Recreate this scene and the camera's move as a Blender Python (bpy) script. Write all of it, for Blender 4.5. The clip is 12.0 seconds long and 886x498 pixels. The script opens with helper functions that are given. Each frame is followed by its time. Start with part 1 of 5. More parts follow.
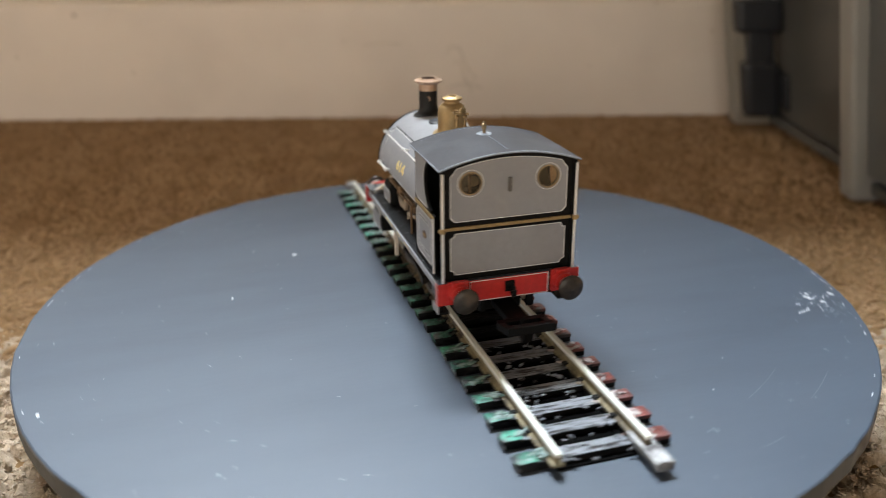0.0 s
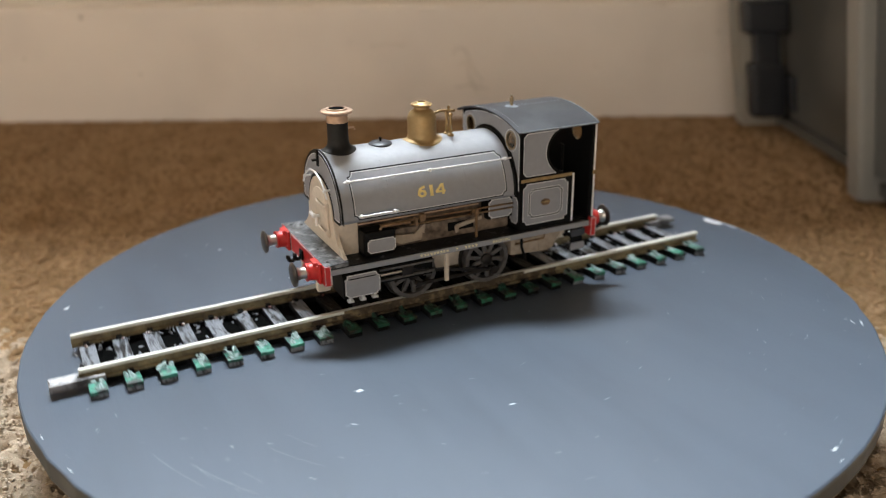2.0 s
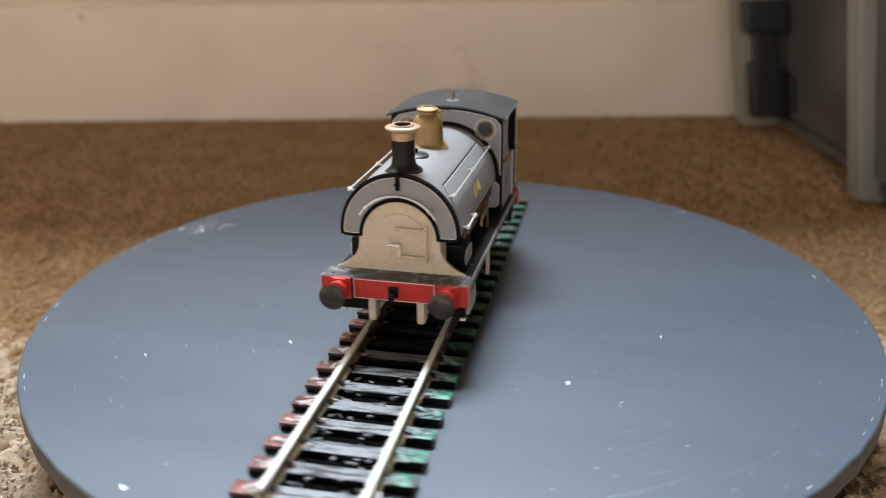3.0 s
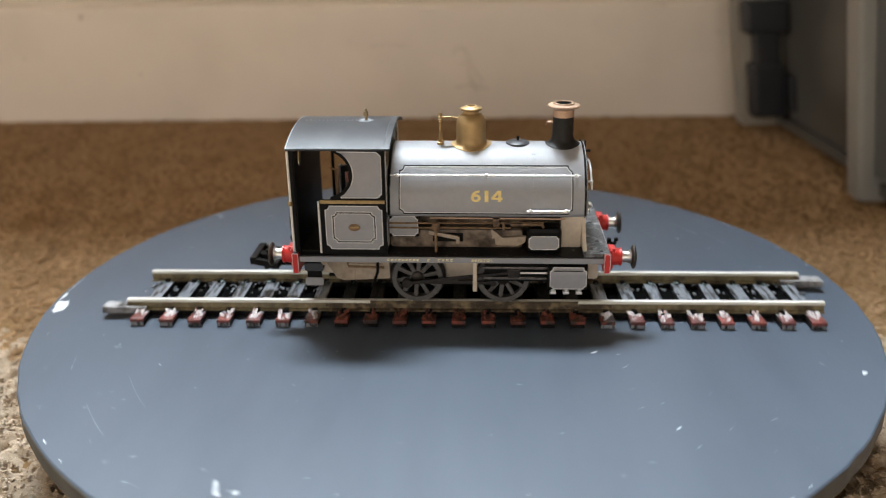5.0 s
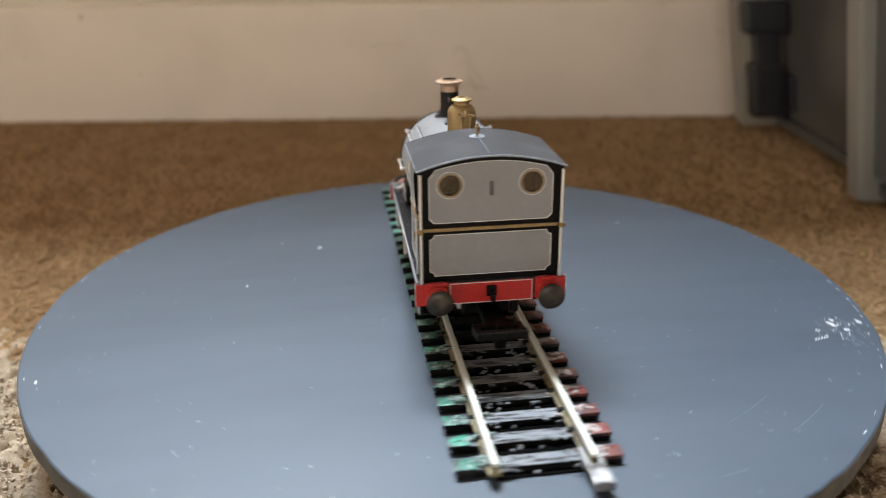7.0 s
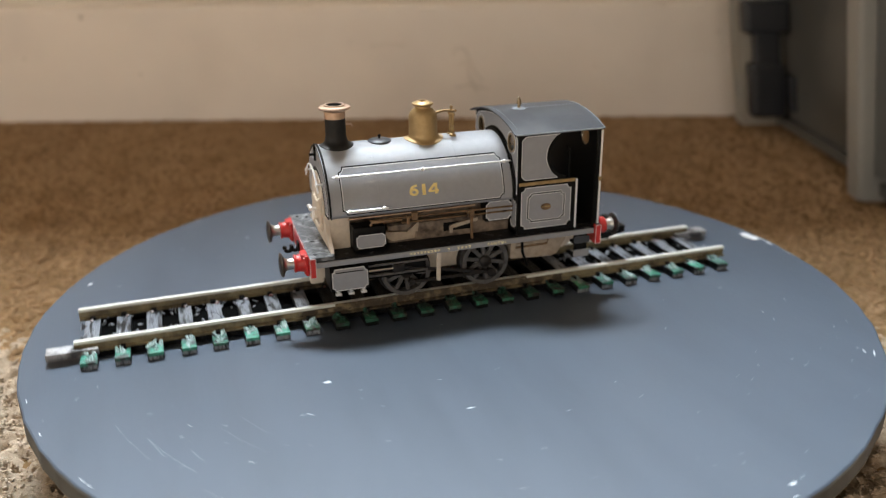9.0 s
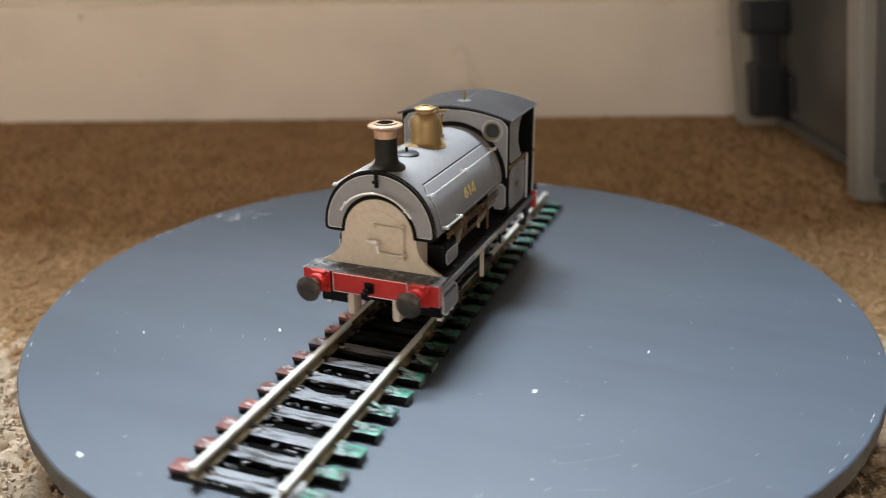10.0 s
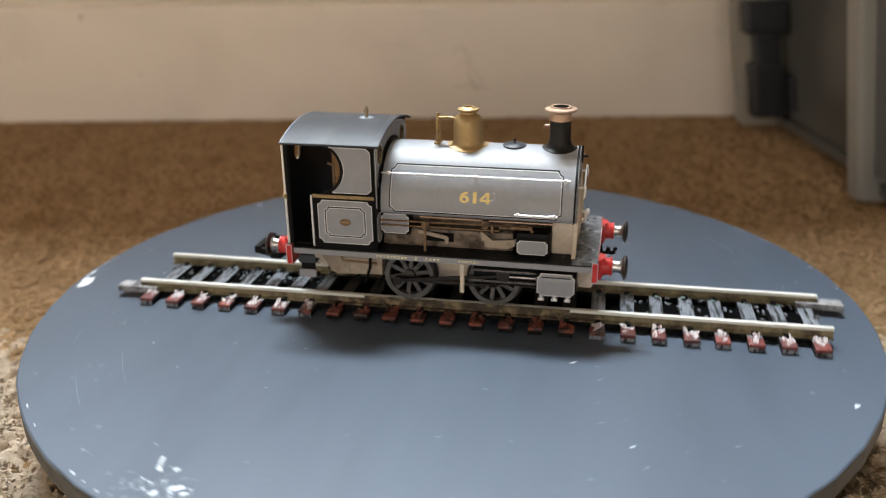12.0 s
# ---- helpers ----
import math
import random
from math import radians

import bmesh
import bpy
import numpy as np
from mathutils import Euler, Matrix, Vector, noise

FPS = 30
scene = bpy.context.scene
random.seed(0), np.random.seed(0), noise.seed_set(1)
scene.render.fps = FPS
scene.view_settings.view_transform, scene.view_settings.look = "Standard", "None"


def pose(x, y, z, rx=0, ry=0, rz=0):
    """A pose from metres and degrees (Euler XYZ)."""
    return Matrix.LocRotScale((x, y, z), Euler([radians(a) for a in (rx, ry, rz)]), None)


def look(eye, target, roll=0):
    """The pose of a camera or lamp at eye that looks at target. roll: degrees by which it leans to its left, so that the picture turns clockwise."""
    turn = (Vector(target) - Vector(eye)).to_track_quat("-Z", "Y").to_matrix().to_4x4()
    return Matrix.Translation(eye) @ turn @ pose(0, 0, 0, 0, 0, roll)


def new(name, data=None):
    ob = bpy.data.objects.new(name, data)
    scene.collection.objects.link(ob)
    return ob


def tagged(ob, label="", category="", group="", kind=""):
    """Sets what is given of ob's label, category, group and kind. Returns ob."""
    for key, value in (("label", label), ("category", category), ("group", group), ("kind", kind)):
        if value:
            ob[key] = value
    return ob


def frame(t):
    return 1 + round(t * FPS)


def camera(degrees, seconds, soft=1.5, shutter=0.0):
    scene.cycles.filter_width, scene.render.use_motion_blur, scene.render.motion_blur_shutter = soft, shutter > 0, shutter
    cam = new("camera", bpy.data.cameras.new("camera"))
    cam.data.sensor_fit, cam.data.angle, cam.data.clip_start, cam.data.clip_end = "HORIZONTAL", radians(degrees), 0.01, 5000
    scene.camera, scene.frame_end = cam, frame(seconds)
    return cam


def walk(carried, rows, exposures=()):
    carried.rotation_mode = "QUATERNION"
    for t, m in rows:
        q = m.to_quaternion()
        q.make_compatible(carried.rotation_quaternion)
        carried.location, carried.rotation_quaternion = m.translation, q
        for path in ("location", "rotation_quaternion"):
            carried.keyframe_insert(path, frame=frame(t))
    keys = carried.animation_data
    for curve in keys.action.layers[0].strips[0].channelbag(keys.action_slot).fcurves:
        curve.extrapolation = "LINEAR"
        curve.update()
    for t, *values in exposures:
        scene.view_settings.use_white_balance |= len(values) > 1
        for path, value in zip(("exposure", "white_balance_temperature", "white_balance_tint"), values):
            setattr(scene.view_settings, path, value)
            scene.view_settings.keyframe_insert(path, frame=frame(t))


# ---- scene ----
# camera: a phone on a stand, nudged a little in the first second and a half
cam = camera(55.57, 12.0, soft=0.75, shutter=0.5)
cam.data.dof.use_dof = True
cam.data.dof.focus_distance = 0.180
cam.data.dof.aperture_fstop = 14.5
EYE = (0.0, -0.19727, 0.09047)
AIM = look(EYE, (-0.00179, 0.0, 0.01252), -0.652)
walk(cam, [
    (0.0, AIM @ pose(0, 0, 0, -0.08, -0.40, 0)),
    (0.5, AIM @ pose(0, 0, 0, -0.06, -0.25, 0)),
    (1.0, AIM @ pose(0, 0, 0, -0.02, -0.06, 0)),
    (1.5, AIM @ pose(0, 0, 0, 0, 0, 0)),
    (12.0, AIM @ pose(0, 0, 0, 0, 0, 0)),
], exposures=[(0.0, 0.0), (12.0, 0.0)])

CARPET = -0.026     # height of the carpet under the turntable's top
WALL_Y = 0.3235     # face of the skirting board
RAIL_TOP = 4.47     # millimetres over the turntable
WIN = (-0.56, 0.12, 0.76, 1.60)    # window over the skirting: x0, x1, z0, z1
WIN3 = (-1.25, 0.55, 0.0, 0.80)   # assumed opening in the south wall, unseen: x0, x1, z0, z1
WIN2 = (-1.60, -0.15, 0.02, 0.90)  # assumed low opening in the west wall, unseen: y0, y1, z0, z1

# ---- light: daylight through the window over the skirting, plus two added fills ----
world = bpy.data.worlds.new("sky")
scene.world = world
world.use_nodes = True
wn = world.node_tree
sky = wn.nodes.new("ShaderNodeTexSky")
sky.sky_type = "NISHITA"
sky.sun_disc = False
sky.sun_elevation = radians(35)
sky.sun_rotation = radians(150)
wn.links.new(sky.outputs[0], wn.nodes["Background"].inputs[0])
wn.nodes["Background"].inputs[1].default_value = 0.08

lamp = bpy.data.lights.new("window_daylight", "AREA")
lamp.shape, lamp.size, lamp.size_y = "RECTANGLE", 0.70, 0.50
lamp.energy = 198.0
lamp.color = (0.82, 0.92, 1.0)
lamp_ob = new("window_daylight", lamp)
lamp_ob.matrix_world = look((-0.22, 0.75, 1.65), (0.0, 0.0, 0.0))   # the patch of sky seen from below through the window


# low fill lamp added from the west; its window is assumed too
lamp2 = bpy.data.lights.new("side_window_daylight", "AREA")
lamp2.shape, lamp2.size, lamp2.size_y = "RECTANGLE", WIN2[1] - WIN2[0], WIN2[3] - WIN2[2]
lamp2.energy = 9.5
lamp2.color = (1.0, 0.91, 0.80)
lamp2_ob = new("side_window_daylight", lamp2)
lamp2_ob.matrix_world = look((-2.03, (WIN2[0] + WIN2[1]) / 2, (WIN2[2] + WIN2[3]) / 2), (0.0, 0.1, 0.3))


# fill lamp added behind the camera; its window is assumed, out of view
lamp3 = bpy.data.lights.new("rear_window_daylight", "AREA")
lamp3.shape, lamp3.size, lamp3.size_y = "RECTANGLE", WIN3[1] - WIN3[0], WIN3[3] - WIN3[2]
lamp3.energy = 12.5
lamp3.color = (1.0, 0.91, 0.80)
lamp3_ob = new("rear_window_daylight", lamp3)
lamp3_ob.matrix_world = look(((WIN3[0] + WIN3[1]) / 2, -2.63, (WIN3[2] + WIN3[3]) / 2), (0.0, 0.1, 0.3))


# ---- materials ----
def material(name, rgb, rough=0.5, metal=0.0, vary=0.12, scale=900.0, bump=0.0, bump_scale=2500.0, second=None, second_at=(0.55, 0.7), second_scale=300.0, coat=0.0, spec=0.5, detail=4.0, stretch=(1, 1, 1), rand=0.0):
    """A principled surface, its colour varied by fine grain and by broader patches of a second colour."""
    m = bpy.data.materials.new(name)
    m.use_nodes = True
    nt = m.node_tree
    n, l = nt.nodes, nt.links
    b = n["Principled BSDF"]
    b.inputs["Roughness"].default_value = rough
    b.inputs["Metallic"].default_value = metal
    b.inputs["Specular IOR Level"].default_value = spec
    b.inputs["Coat Weight"].default_value = coat
    tc = n.new("ShaderNodeTexCoord")
    mp = n.new("ShaderNodeMapping")
    mp.inputs["Scale"].default_value = stretch
    l.new(tc.outputs["Object"], mp.inputs[0])
    nz = n.new("ShaderNodeTexNoise")
    nz.inputs["Scale"].default_value = scale
    nz.inputs["Detail"].default_value = detail
    l.new(mp.outputs[0], nz.inputs["Vector"])
    rp = n.new("ShaderNodeValToRGB")
    rp.color_ramp.elements[0].position, rp.color_ramp.elements[1].position = 0.3, 0.7
    lo = [max(0, c * (1 - vary)) for c in rgb]
    hi = [min(1, c * (1 + vary)) for c in rgb]
    rp.color_ramp.elements[0].color = (*lo, 1)
    rp.color_ramp.elements[1].color = (*hi, 1)
    l.new(nz.outputs["Fac"], rp.inputs[0])
    out = rp.outputs[0]
    if second:
        n2 = n.new("ShaderNodeTexNoise")
        n2.inputs["Scale"].default_value = second_scale
        n2.inputs["Detail"].default_value = 6
        l.new(mp.outputs[0], n2.inputs["Vector"])
        r2 = n.new("ShaderNodeMapRange")
        r2.inputs["From Min"].default_value, r2.inputs["From Max"].default_value = second_at
        l.new(n2.outputs["Fac"], r2.inputs["Value"])
        mx = n.new("ShaderNodeMix")
        mx.data_type = "RGBA"
        mx.inputs[7].default_value = (*second, 1)
        l.new(r2.outputs[0], mx.inputs[0])
        l.new(out, mx.inputs[6])
        out = mx.outputs[2]
    if rand:
        oi = n.new("ShaderNodeObjectInfo")
        mr = n.new("ShaderNodeMapRange")
        mr.inputs["To Min"].default_value, mr.inputs["To Max"].default_value = 1 - rand, 1 + rand
        l.new(oi.outputs["Random"], mr.inputs["Value"])
        hs = n.new("ShaderNodeHueSaturation")
        l.new(mr.outputs[0], hs.inputs["Value"])
        l.new(out, hs.inputs["Color"])
        out = hs.outputs[0]
    l.new(out, b.inputs["Base Color"])
    if bump:
        nb = n.new("ShaderNodeTexNoise")
        nb.inputs["Scale"].default_value = bump_scale
        nb.inputs["Detail"].default_value = 5
        l.new(mp.outputs[0], nb.inputs["Vector"])
        bp = n.new("ShaderNodeBump")
        bp.inputs["Strength"].default_value = bump
        bp.inputs["Distance"].default_value = 0.0004
        l.new(nb.outputs["Fac"], bp.inputs["Height"])
        l.new(bp.outputs[0], b.inputs["Normal"])
    return m


# browner cream for below the tank, with the tank's shade in the colour
CREAM_SHADED = material("grimy_shaded_primer", (0.21, 0.16, 0.12), 0.65, vary=0.25, second=(0.04, 0.027, 0.019), second_at=(0.43, 0.64), second_scale=300)
GREY = material("grey_enamel", (0.262, 0.266, 0.282), 0.52, spec=1.0, vary=0.05, scale=700, second=(0.238, 0.247, 0.264), second_at=(0.5, 0.8), second_scale=130, bump=0.06, bump_scale=4000)
WHITE = material("white_lining", (0.68, 0.68, 0.68), 0.5, vary=0.15)
BLACK = material("black_enamel", (0.005, 0.005, 0.005), 0.45, vary=0.2, spec=0.12)
BLACK_DUSTY = material("black_dusty", (0.006, 0.006, 0.007), 0.5, vary=0.3, spec=0.2, second=(0.11, 0.112, 0.115), second_at=(0.62, 0.74), second_scale=620, bump=0.15)
ROOF = material("roof_grey", (0.042, 0.045, 0.053), 0.42, vary=0.10, second=(0.085, 0.09, 0.10), second_at=(0.45, 0.9), second_scale=110, bump=0.05, spec=0.35)
DECK_WORN = material("worn_footplate", (0.055, 0.057, 0.06), 0.5, vary=0.4, second=(0.30, 0.31, 0.315), second_at=(0.47, 0.70), second_scale=500, bump=0.5)
CREAM = material("cream_primer", (0.61, 0.525, 0.425), 0.62, vary=0.07, second=(0.50, 0.42, 0.325), second_at=(0.6, 0.9), second_scale=250, bump=0.08)
RED = material("red_paint", (0.52, 0.026, 0.022), 0.38, vary=0.12, bump=0.06)
BRASS = material("brass", (0.36, 0.245, 0.115), 0.44, metal=0.75, vary=0.25, scale=600, bump=0.04, second=(0.16, 0.10, 0.05), second_at=(0.5, 0.75), second_scale=500)
BRASS_PAINT = material("gold_paint", (0.40, 0.28, 0.135), 0.48, metal=0.65, vary=0.07, bump=0.03, second=(0.33, 0.215, 0.095), second_at=(0.55, 0.85), second_scale=260)
BAND = material("dull_gold", (0.34, 0.235, 0.105), 0.5, metal=0.35, vary=0.2)
RING = material("dull_brass", (0.33, 0.25, 0.15), 0.45, metal=0.6, vary=0.2)
COPPER = material("copper_cap", (0.53, 0.37, 0.27), 0.45, metal=0.6, vary=0.12, second=(0.50, 0.33, 0.22), second_at=(0.5, 0.8), second_scale=300)
RUST = material("brown_rodwork", (0.19, 0.115, 0.058), 0.45, metal=0.3, vary=0.3, second=(0.05, 0.032, 0.022), second_scale=400)
STEEL = material("bright_steel", (0.62, 0.60, 0.57), 0.28, metal=1.0, vary=0.12)
BUFFER_FACE = material("buffer_face", (0.045, 0.039, 0.035), 0.38, metal=0.5, vary=0.25, second=(0.13, 0.10, 0.075), second_at=(0.5, 0.8), second_scale=300)
STEEL_MID = material("worn_steel", (0.16, 0.145, 0.13), 0.4, metal=0.6, vary=0.3, second=(0.03, 0.026, 0.022), second_at=(0.5, 0.7), second_scale=300)
STEEL_DARK = material("dark_steel", (0.032, 0.027, 0.024), 0.45, metal=0.6, vary=0.3)
WHEEL = material("wheel_grey", (0.095, 0.089, 0.086), 0.5, vary=0.25, second=(0.05, 0.042, 0.037), second_scale=500)
CREAM_WORN = material("worn_cream_primer", (0.37, 0.30, 0.23), 0.6, vary=0.14, second=(0.20, 0.145, 0.10), second_at=(0.56, 0.8), second_scale=300, bump=0.1)
CHIMNEY = material("brown_black_paint", (0.008, 0.0074, 0.007), 0.5, vary=0.25, spec=0.3, second=(0.022, 0.021, 0.02), second_at=(0.6, 0.9), second_scale=420, bump=0.08)
SILVER = material("silver_wire", (0.80, 0.79, 0.77), 0.36, metal=0.5, vary=0.05)
YELLOW = material("yellow_transfer", (0.80, 0.63, 0.24), 0.5, vary=0.12)
GILT = material("pale_gilt", (0.85, 0.73, 0.42), 0.5, vary=0.25)
RAIL_HEAD = material("rail_head", (0.68, 0.68, 0.62), 0.5, metal=0.0, vary=0.12, scale=300, stretch=(0.2, 1, 1))
RAIL_SIDE = material("rail_side", (0.215, 0.178, 0.10), 0.6, metal=0.15, vary=0.25, second=(0.06, 0.042, 0.024), second_at=(0.42, 0.7), second_scale=260)
BED = material("matt_black", (0.003, 0.003, 0.003), 0.95, vary=0.3, spec=0.03)
LIP = material("dark_rim", (0.03, 0.031, 0.034), 0.6, vary=0.4, scale=90, second=(0.12, 0.135, 0.155), second_at=(0.5, 0.65), second_scale=40)
# yarn of the near carpet, paler because the stronger light is in its colour
CARPET_YARN = material("carpet_yarn", (0.48, 0.385, 0.298), 0.95, vary=0.15, scale=900, second=(0.43, 0.335, 0.245), second_at=(0.4, 0.7), second_scale=160, spec=0.1)
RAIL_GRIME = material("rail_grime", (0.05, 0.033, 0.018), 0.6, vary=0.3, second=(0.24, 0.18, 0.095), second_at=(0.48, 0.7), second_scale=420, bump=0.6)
SMEAR = material("pale_smears", (0.46, 0.415, 0.41), 0.38, vary=0.3, second=(0.16, 0.06, 0.055), second_at=(0.5, 0.66), second_scale=420, stretch=(3.4, 0.6, 1), bump=0.8, bump_scale=900)
SMEAR_PALE = material("pale_green_smears", (0.20, 0.27, 0.26), 0.38, vary=0.3, second=(0.03, 0.09, 0.07), second_at=(0.48, 0.64), second_scale=420, stretch=(3.4, 0.6, 1), bump=0.8, bump_scale=900)
# lumps under the engine, their colour darkened for its shade
SMEAR_RED = material("dark_red_lumps", (0.19, 0.06, 0.042), 0.36, vary=0.4, second=(0.04, 0.022, 0.016), second_at=(0.48, 0.62), second_scale=380, bump=0.6)
SMEAR_GREEN = material("dark_green_lumps", (0.02, 0.075, 0.05), 0.4, vary=0.4, second=(0.02, 0.02, 0.018), second_at=(0.48, 0.62), second_scale=380, bump=0.6)
JOINER = material("rail_joiner", (0.34, 0.335, 0.335), 0.55, metal=0.8, vary=0.25, second=(0.09, 0.085, 0.085), second_at=(0.5, 0.66), second_scale=260, bump=0.5)
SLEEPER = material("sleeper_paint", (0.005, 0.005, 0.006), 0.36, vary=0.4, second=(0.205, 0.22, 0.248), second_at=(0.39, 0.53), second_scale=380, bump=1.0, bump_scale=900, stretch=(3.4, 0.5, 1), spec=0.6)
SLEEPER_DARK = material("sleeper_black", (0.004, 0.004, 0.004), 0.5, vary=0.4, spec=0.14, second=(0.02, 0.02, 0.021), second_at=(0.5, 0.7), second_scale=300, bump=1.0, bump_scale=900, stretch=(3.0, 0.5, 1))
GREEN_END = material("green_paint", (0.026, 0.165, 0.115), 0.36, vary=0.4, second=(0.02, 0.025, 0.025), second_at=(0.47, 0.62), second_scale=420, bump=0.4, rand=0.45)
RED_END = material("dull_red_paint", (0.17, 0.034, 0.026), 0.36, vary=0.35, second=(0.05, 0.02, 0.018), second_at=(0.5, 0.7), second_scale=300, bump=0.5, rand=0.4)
# ends under the engine: grime, with the engine's shade mixed into the colour
GREEN_SHADED = material("grimy_shaded_green", (0.016, 0.105, 0.058), 0.45, vary=0.5, second=(0.03, 0.022, 0.018), second_at=(0.45, 0.6), second_scale=420, bump=0.4, rand=0.5)
RED_SHADED = material("grimy_shaded_red", (0.15, 0.034, 0.022), 0.42, vary=0.4, second=(0.022, 0.014, 0.012), second_at=(0.46, 0.6), second_scale=420, bump=0.5, rand=0.4)
DISC = material("blue_grey_satin", (0.050, 0.066, 0.092), 0.50, vary=0.08, scale=130, second=(0.064, 0.082, 0.110), second_at=(0.35, 0.7), second_scale=34, bump=0.09, bump_scale=900, stretch=(1, 0.22, 1))
nt = DISC.node_tree      # brushed along the track's line
grain = nt.nodes.new("ShaderNodeTangent")
grain.direction_type, grain.uv_map = "UV_MAP", "brushing"
nt.links.new(grain.outputs[0], nt.nodes["Principled BSDF"].inputs["Tangent"])
nt.nodes["Principled BSDF"].inputs["Anisotropic"].default_value = 0.22
DISC_EDGE = material("disc_edge", (0.026, 0.025, 0.023), 0.6, vary=0.3, scale=120, second=(0.075, 0.068, 0.055), second_scale=60)
CHIP = material("white_chips", (0.68, 0.70, 0.72), 0.6, vary=0.15)
SCRATCH = material("pale_scratches", (0.30, 0.335, 0.38), 0.5, vary=0.2)
SKIRT = material("cream_gloss", (0.86, 0.758, 0.655), 0.34, vary=0.035, scale=12, second=(0.75, 0.655, 0.565), second_at=(0.5, 0.8), second_scale=11, bump=0.1, bump_scale=60)
PLASTER = material("cream_wall", (0.75, 0.675, 0.57), 0.8, vary=0.04, scale=20)
CEIL = material("white_ceiling", (0.75, 0.74, 0.72), 0.9, vary=0.03, scale=10)
CARPET_MAT = material("tan_carpet", (0.24, 0.145, 0.07), 0.95, vary=0.25, scale=320, second=(0.30, 0.19, 0.10), second_at=(0.45, 0.7), second_scale=70, spec=0.1)
SCUFF = material("scuff_marks", (0.66, 0.57, 0.47), 0.5, vary=0.2, scale=40)
LATCH = material("black_plastic", (0.022, 0.023, 0.027), 0.42, vary=0.2, scale=60)
PLASTIC = material("smoky_plastic", (0.082, 0.081, 0.075), 0.30, vary=0.08, scale=14, second=(0.13, 0.124, 0.112), second_at=(0.45, 0.8), second_scale=10)
PLASTIC_PANEL = material("blue_grey_plastic", (0.13, 0.135, 0.135), 0.28, vary=0.08, scale=14, second=(0.07, 0.072, 0.075), second_at=(0.4, 0.75), second_scale=12)
PLASTIC_CLEAR = material("clear_plastic", (0.62, 0.60, 0.55), 0.38, vary=0.05, scale=20, bump=0.3, bump_scale=90)
PLASTIC_CLEAR.node_tree.nodes["Principled BSDF"].inputs["Transmission Weight"].default_value = 0.8
PLASTIC_CLEAR.node_tree.nodes["Principled BSDF"].inputs["IOR"].default_value = 1.12
PLASTIC_RIB = material("clouded_plastic", (0.30, 0.292, 0.27), 0.4, vary=0.06, scale=20)
DARK_GOODS = material("dark_contents", (0.04, 0.04, 0.043), 0.6, vary=0.3, scale=30)
GLASS = bpy.data.materials.new("window_glass")
GLASS.use_nodes = True
GLASS.node_tree.nodes["Principled BSDF"].inputs["Transmission Weight"].default_value = 1.0
GLASS.node_tree.nodes["Principled BSDF"].inputs["Roughness"].default_value = 0.05
GLASS.node_tree.nodes["Principled BSDF"].inputs["Base Color"].default_value = (0.9, 0.88, 0.82, 1)


# ---- building helpers; all lengths in millimetres unless said otherwise ----
def part(name, bm, mat, parent, label="", smooth=False, scale=0.001):
    me = bpy.data.meshes.new(name)
    bmesh.ops.recalc_face_normals(bm, faces=bm.faces[:])
    if scale != 1:
        bmesh.ops.scale(bm, vec=(scale,) * 3, verts=bm.verts[:])
    if smooth:
        for f in bm.faces:
            f.smooth = True
        for e in bm.edges:
            if len(e.link_faces) == 2 and e.calc_face_angle(0) > 0.7:
                e.smooth = False
    bm.to_mesh(me)
    bm.free()
    me.materials.append(mat)
    ob = new(name, me)
    ob.parent = parent
    if label:
        tagged(ob, label)
    return ob


def shared(name, me, parent, m):
    ob = new(name, me)
    ob.parent = parent
    ob.matrix_basis = m
    return ob


def box(bm, x0, x1, y0, y1, z0, z1, bev=0.0):
    r = bmesh.ops.create_cube(bm, size=1.0)
    for v in r["verts"]:
        v.co = Vector(((x0 + x1) / 2 + v.co.x * (x1 - x0), (y0 + y1) / 2 + v.co.y * (y1 - y0), (z0 + z1) / 2 + v.co.z * (z1 - z0)))
    if bev:
        es = list({e for v in r["verts"] for e in v.link_edges})
        bmesh.ops.bevel(bm, geom=es, offset=bev, segments=2, profile=0.6, affect="EDGES")
    return bm


def lathe(bm, profile, at, axis="z", seg=32, closed=False):
    """Turn a list of (radius, height) about an axis through at."""
    rings = []
    for r, h in profile:
        ring = []
        for i in range(seg):
            a = 2 * math.pi * i / seg
            p = (r * math.cos(a), r * math.sin(a), h)
            if axis == "x":
                p = (p[2], p[0], p[1])
            elif axis == "y":
                p = (p[0], p[2], p[1])
            ring.append(bm.verts.new((at[0] + p[0], at[1] + p[1], at[2] + p[2])))
        rings.append(ring)
    for a, b in zip(rings, rings[1:] + (rings[:1] if closed else [])):
        for i in range(seg):
            bm.faces.new((a[i], a[(i + 1) % seg], b[(i + 1) % seg], b[i]))
    if not closed:
        bm.faces.new(rings[0])
        bm.faces.new(rings[-1])
    return bm


def tube(bm, pts, r, seg=8):
    """A round rod along a line of points."""
    pts = [Vector(p) for p in pts]
    rings = []
    for i, p in enumerate(pts):
        d = (pts[min(i + 1, len(pts) - 1)] - pts[max(i - 1, 0)]).normalized()
        u = d.cross(Vector((0, 0, 1)) if abs(d.z) < 0.9 else Vector((1, 0, 0))).normalized()
        w = d.cross(u)
        rings.append([bm.verts.new(p + (u * math.cos(2 * math.pi * k / seg) + w * math.sin(2 * math.pi * k / seg)) * r) for k in range(seg)])
    for a, b in zip(rings, rings[1:]):
        for k in range(seg):
            bm.faces.new((a[k], a[(k + 1) % seg], b[(k + 1) % seg], b[k]))
    bm.faces.new(rings[0])
    bm.faces.new(rings[-1])
    return bm


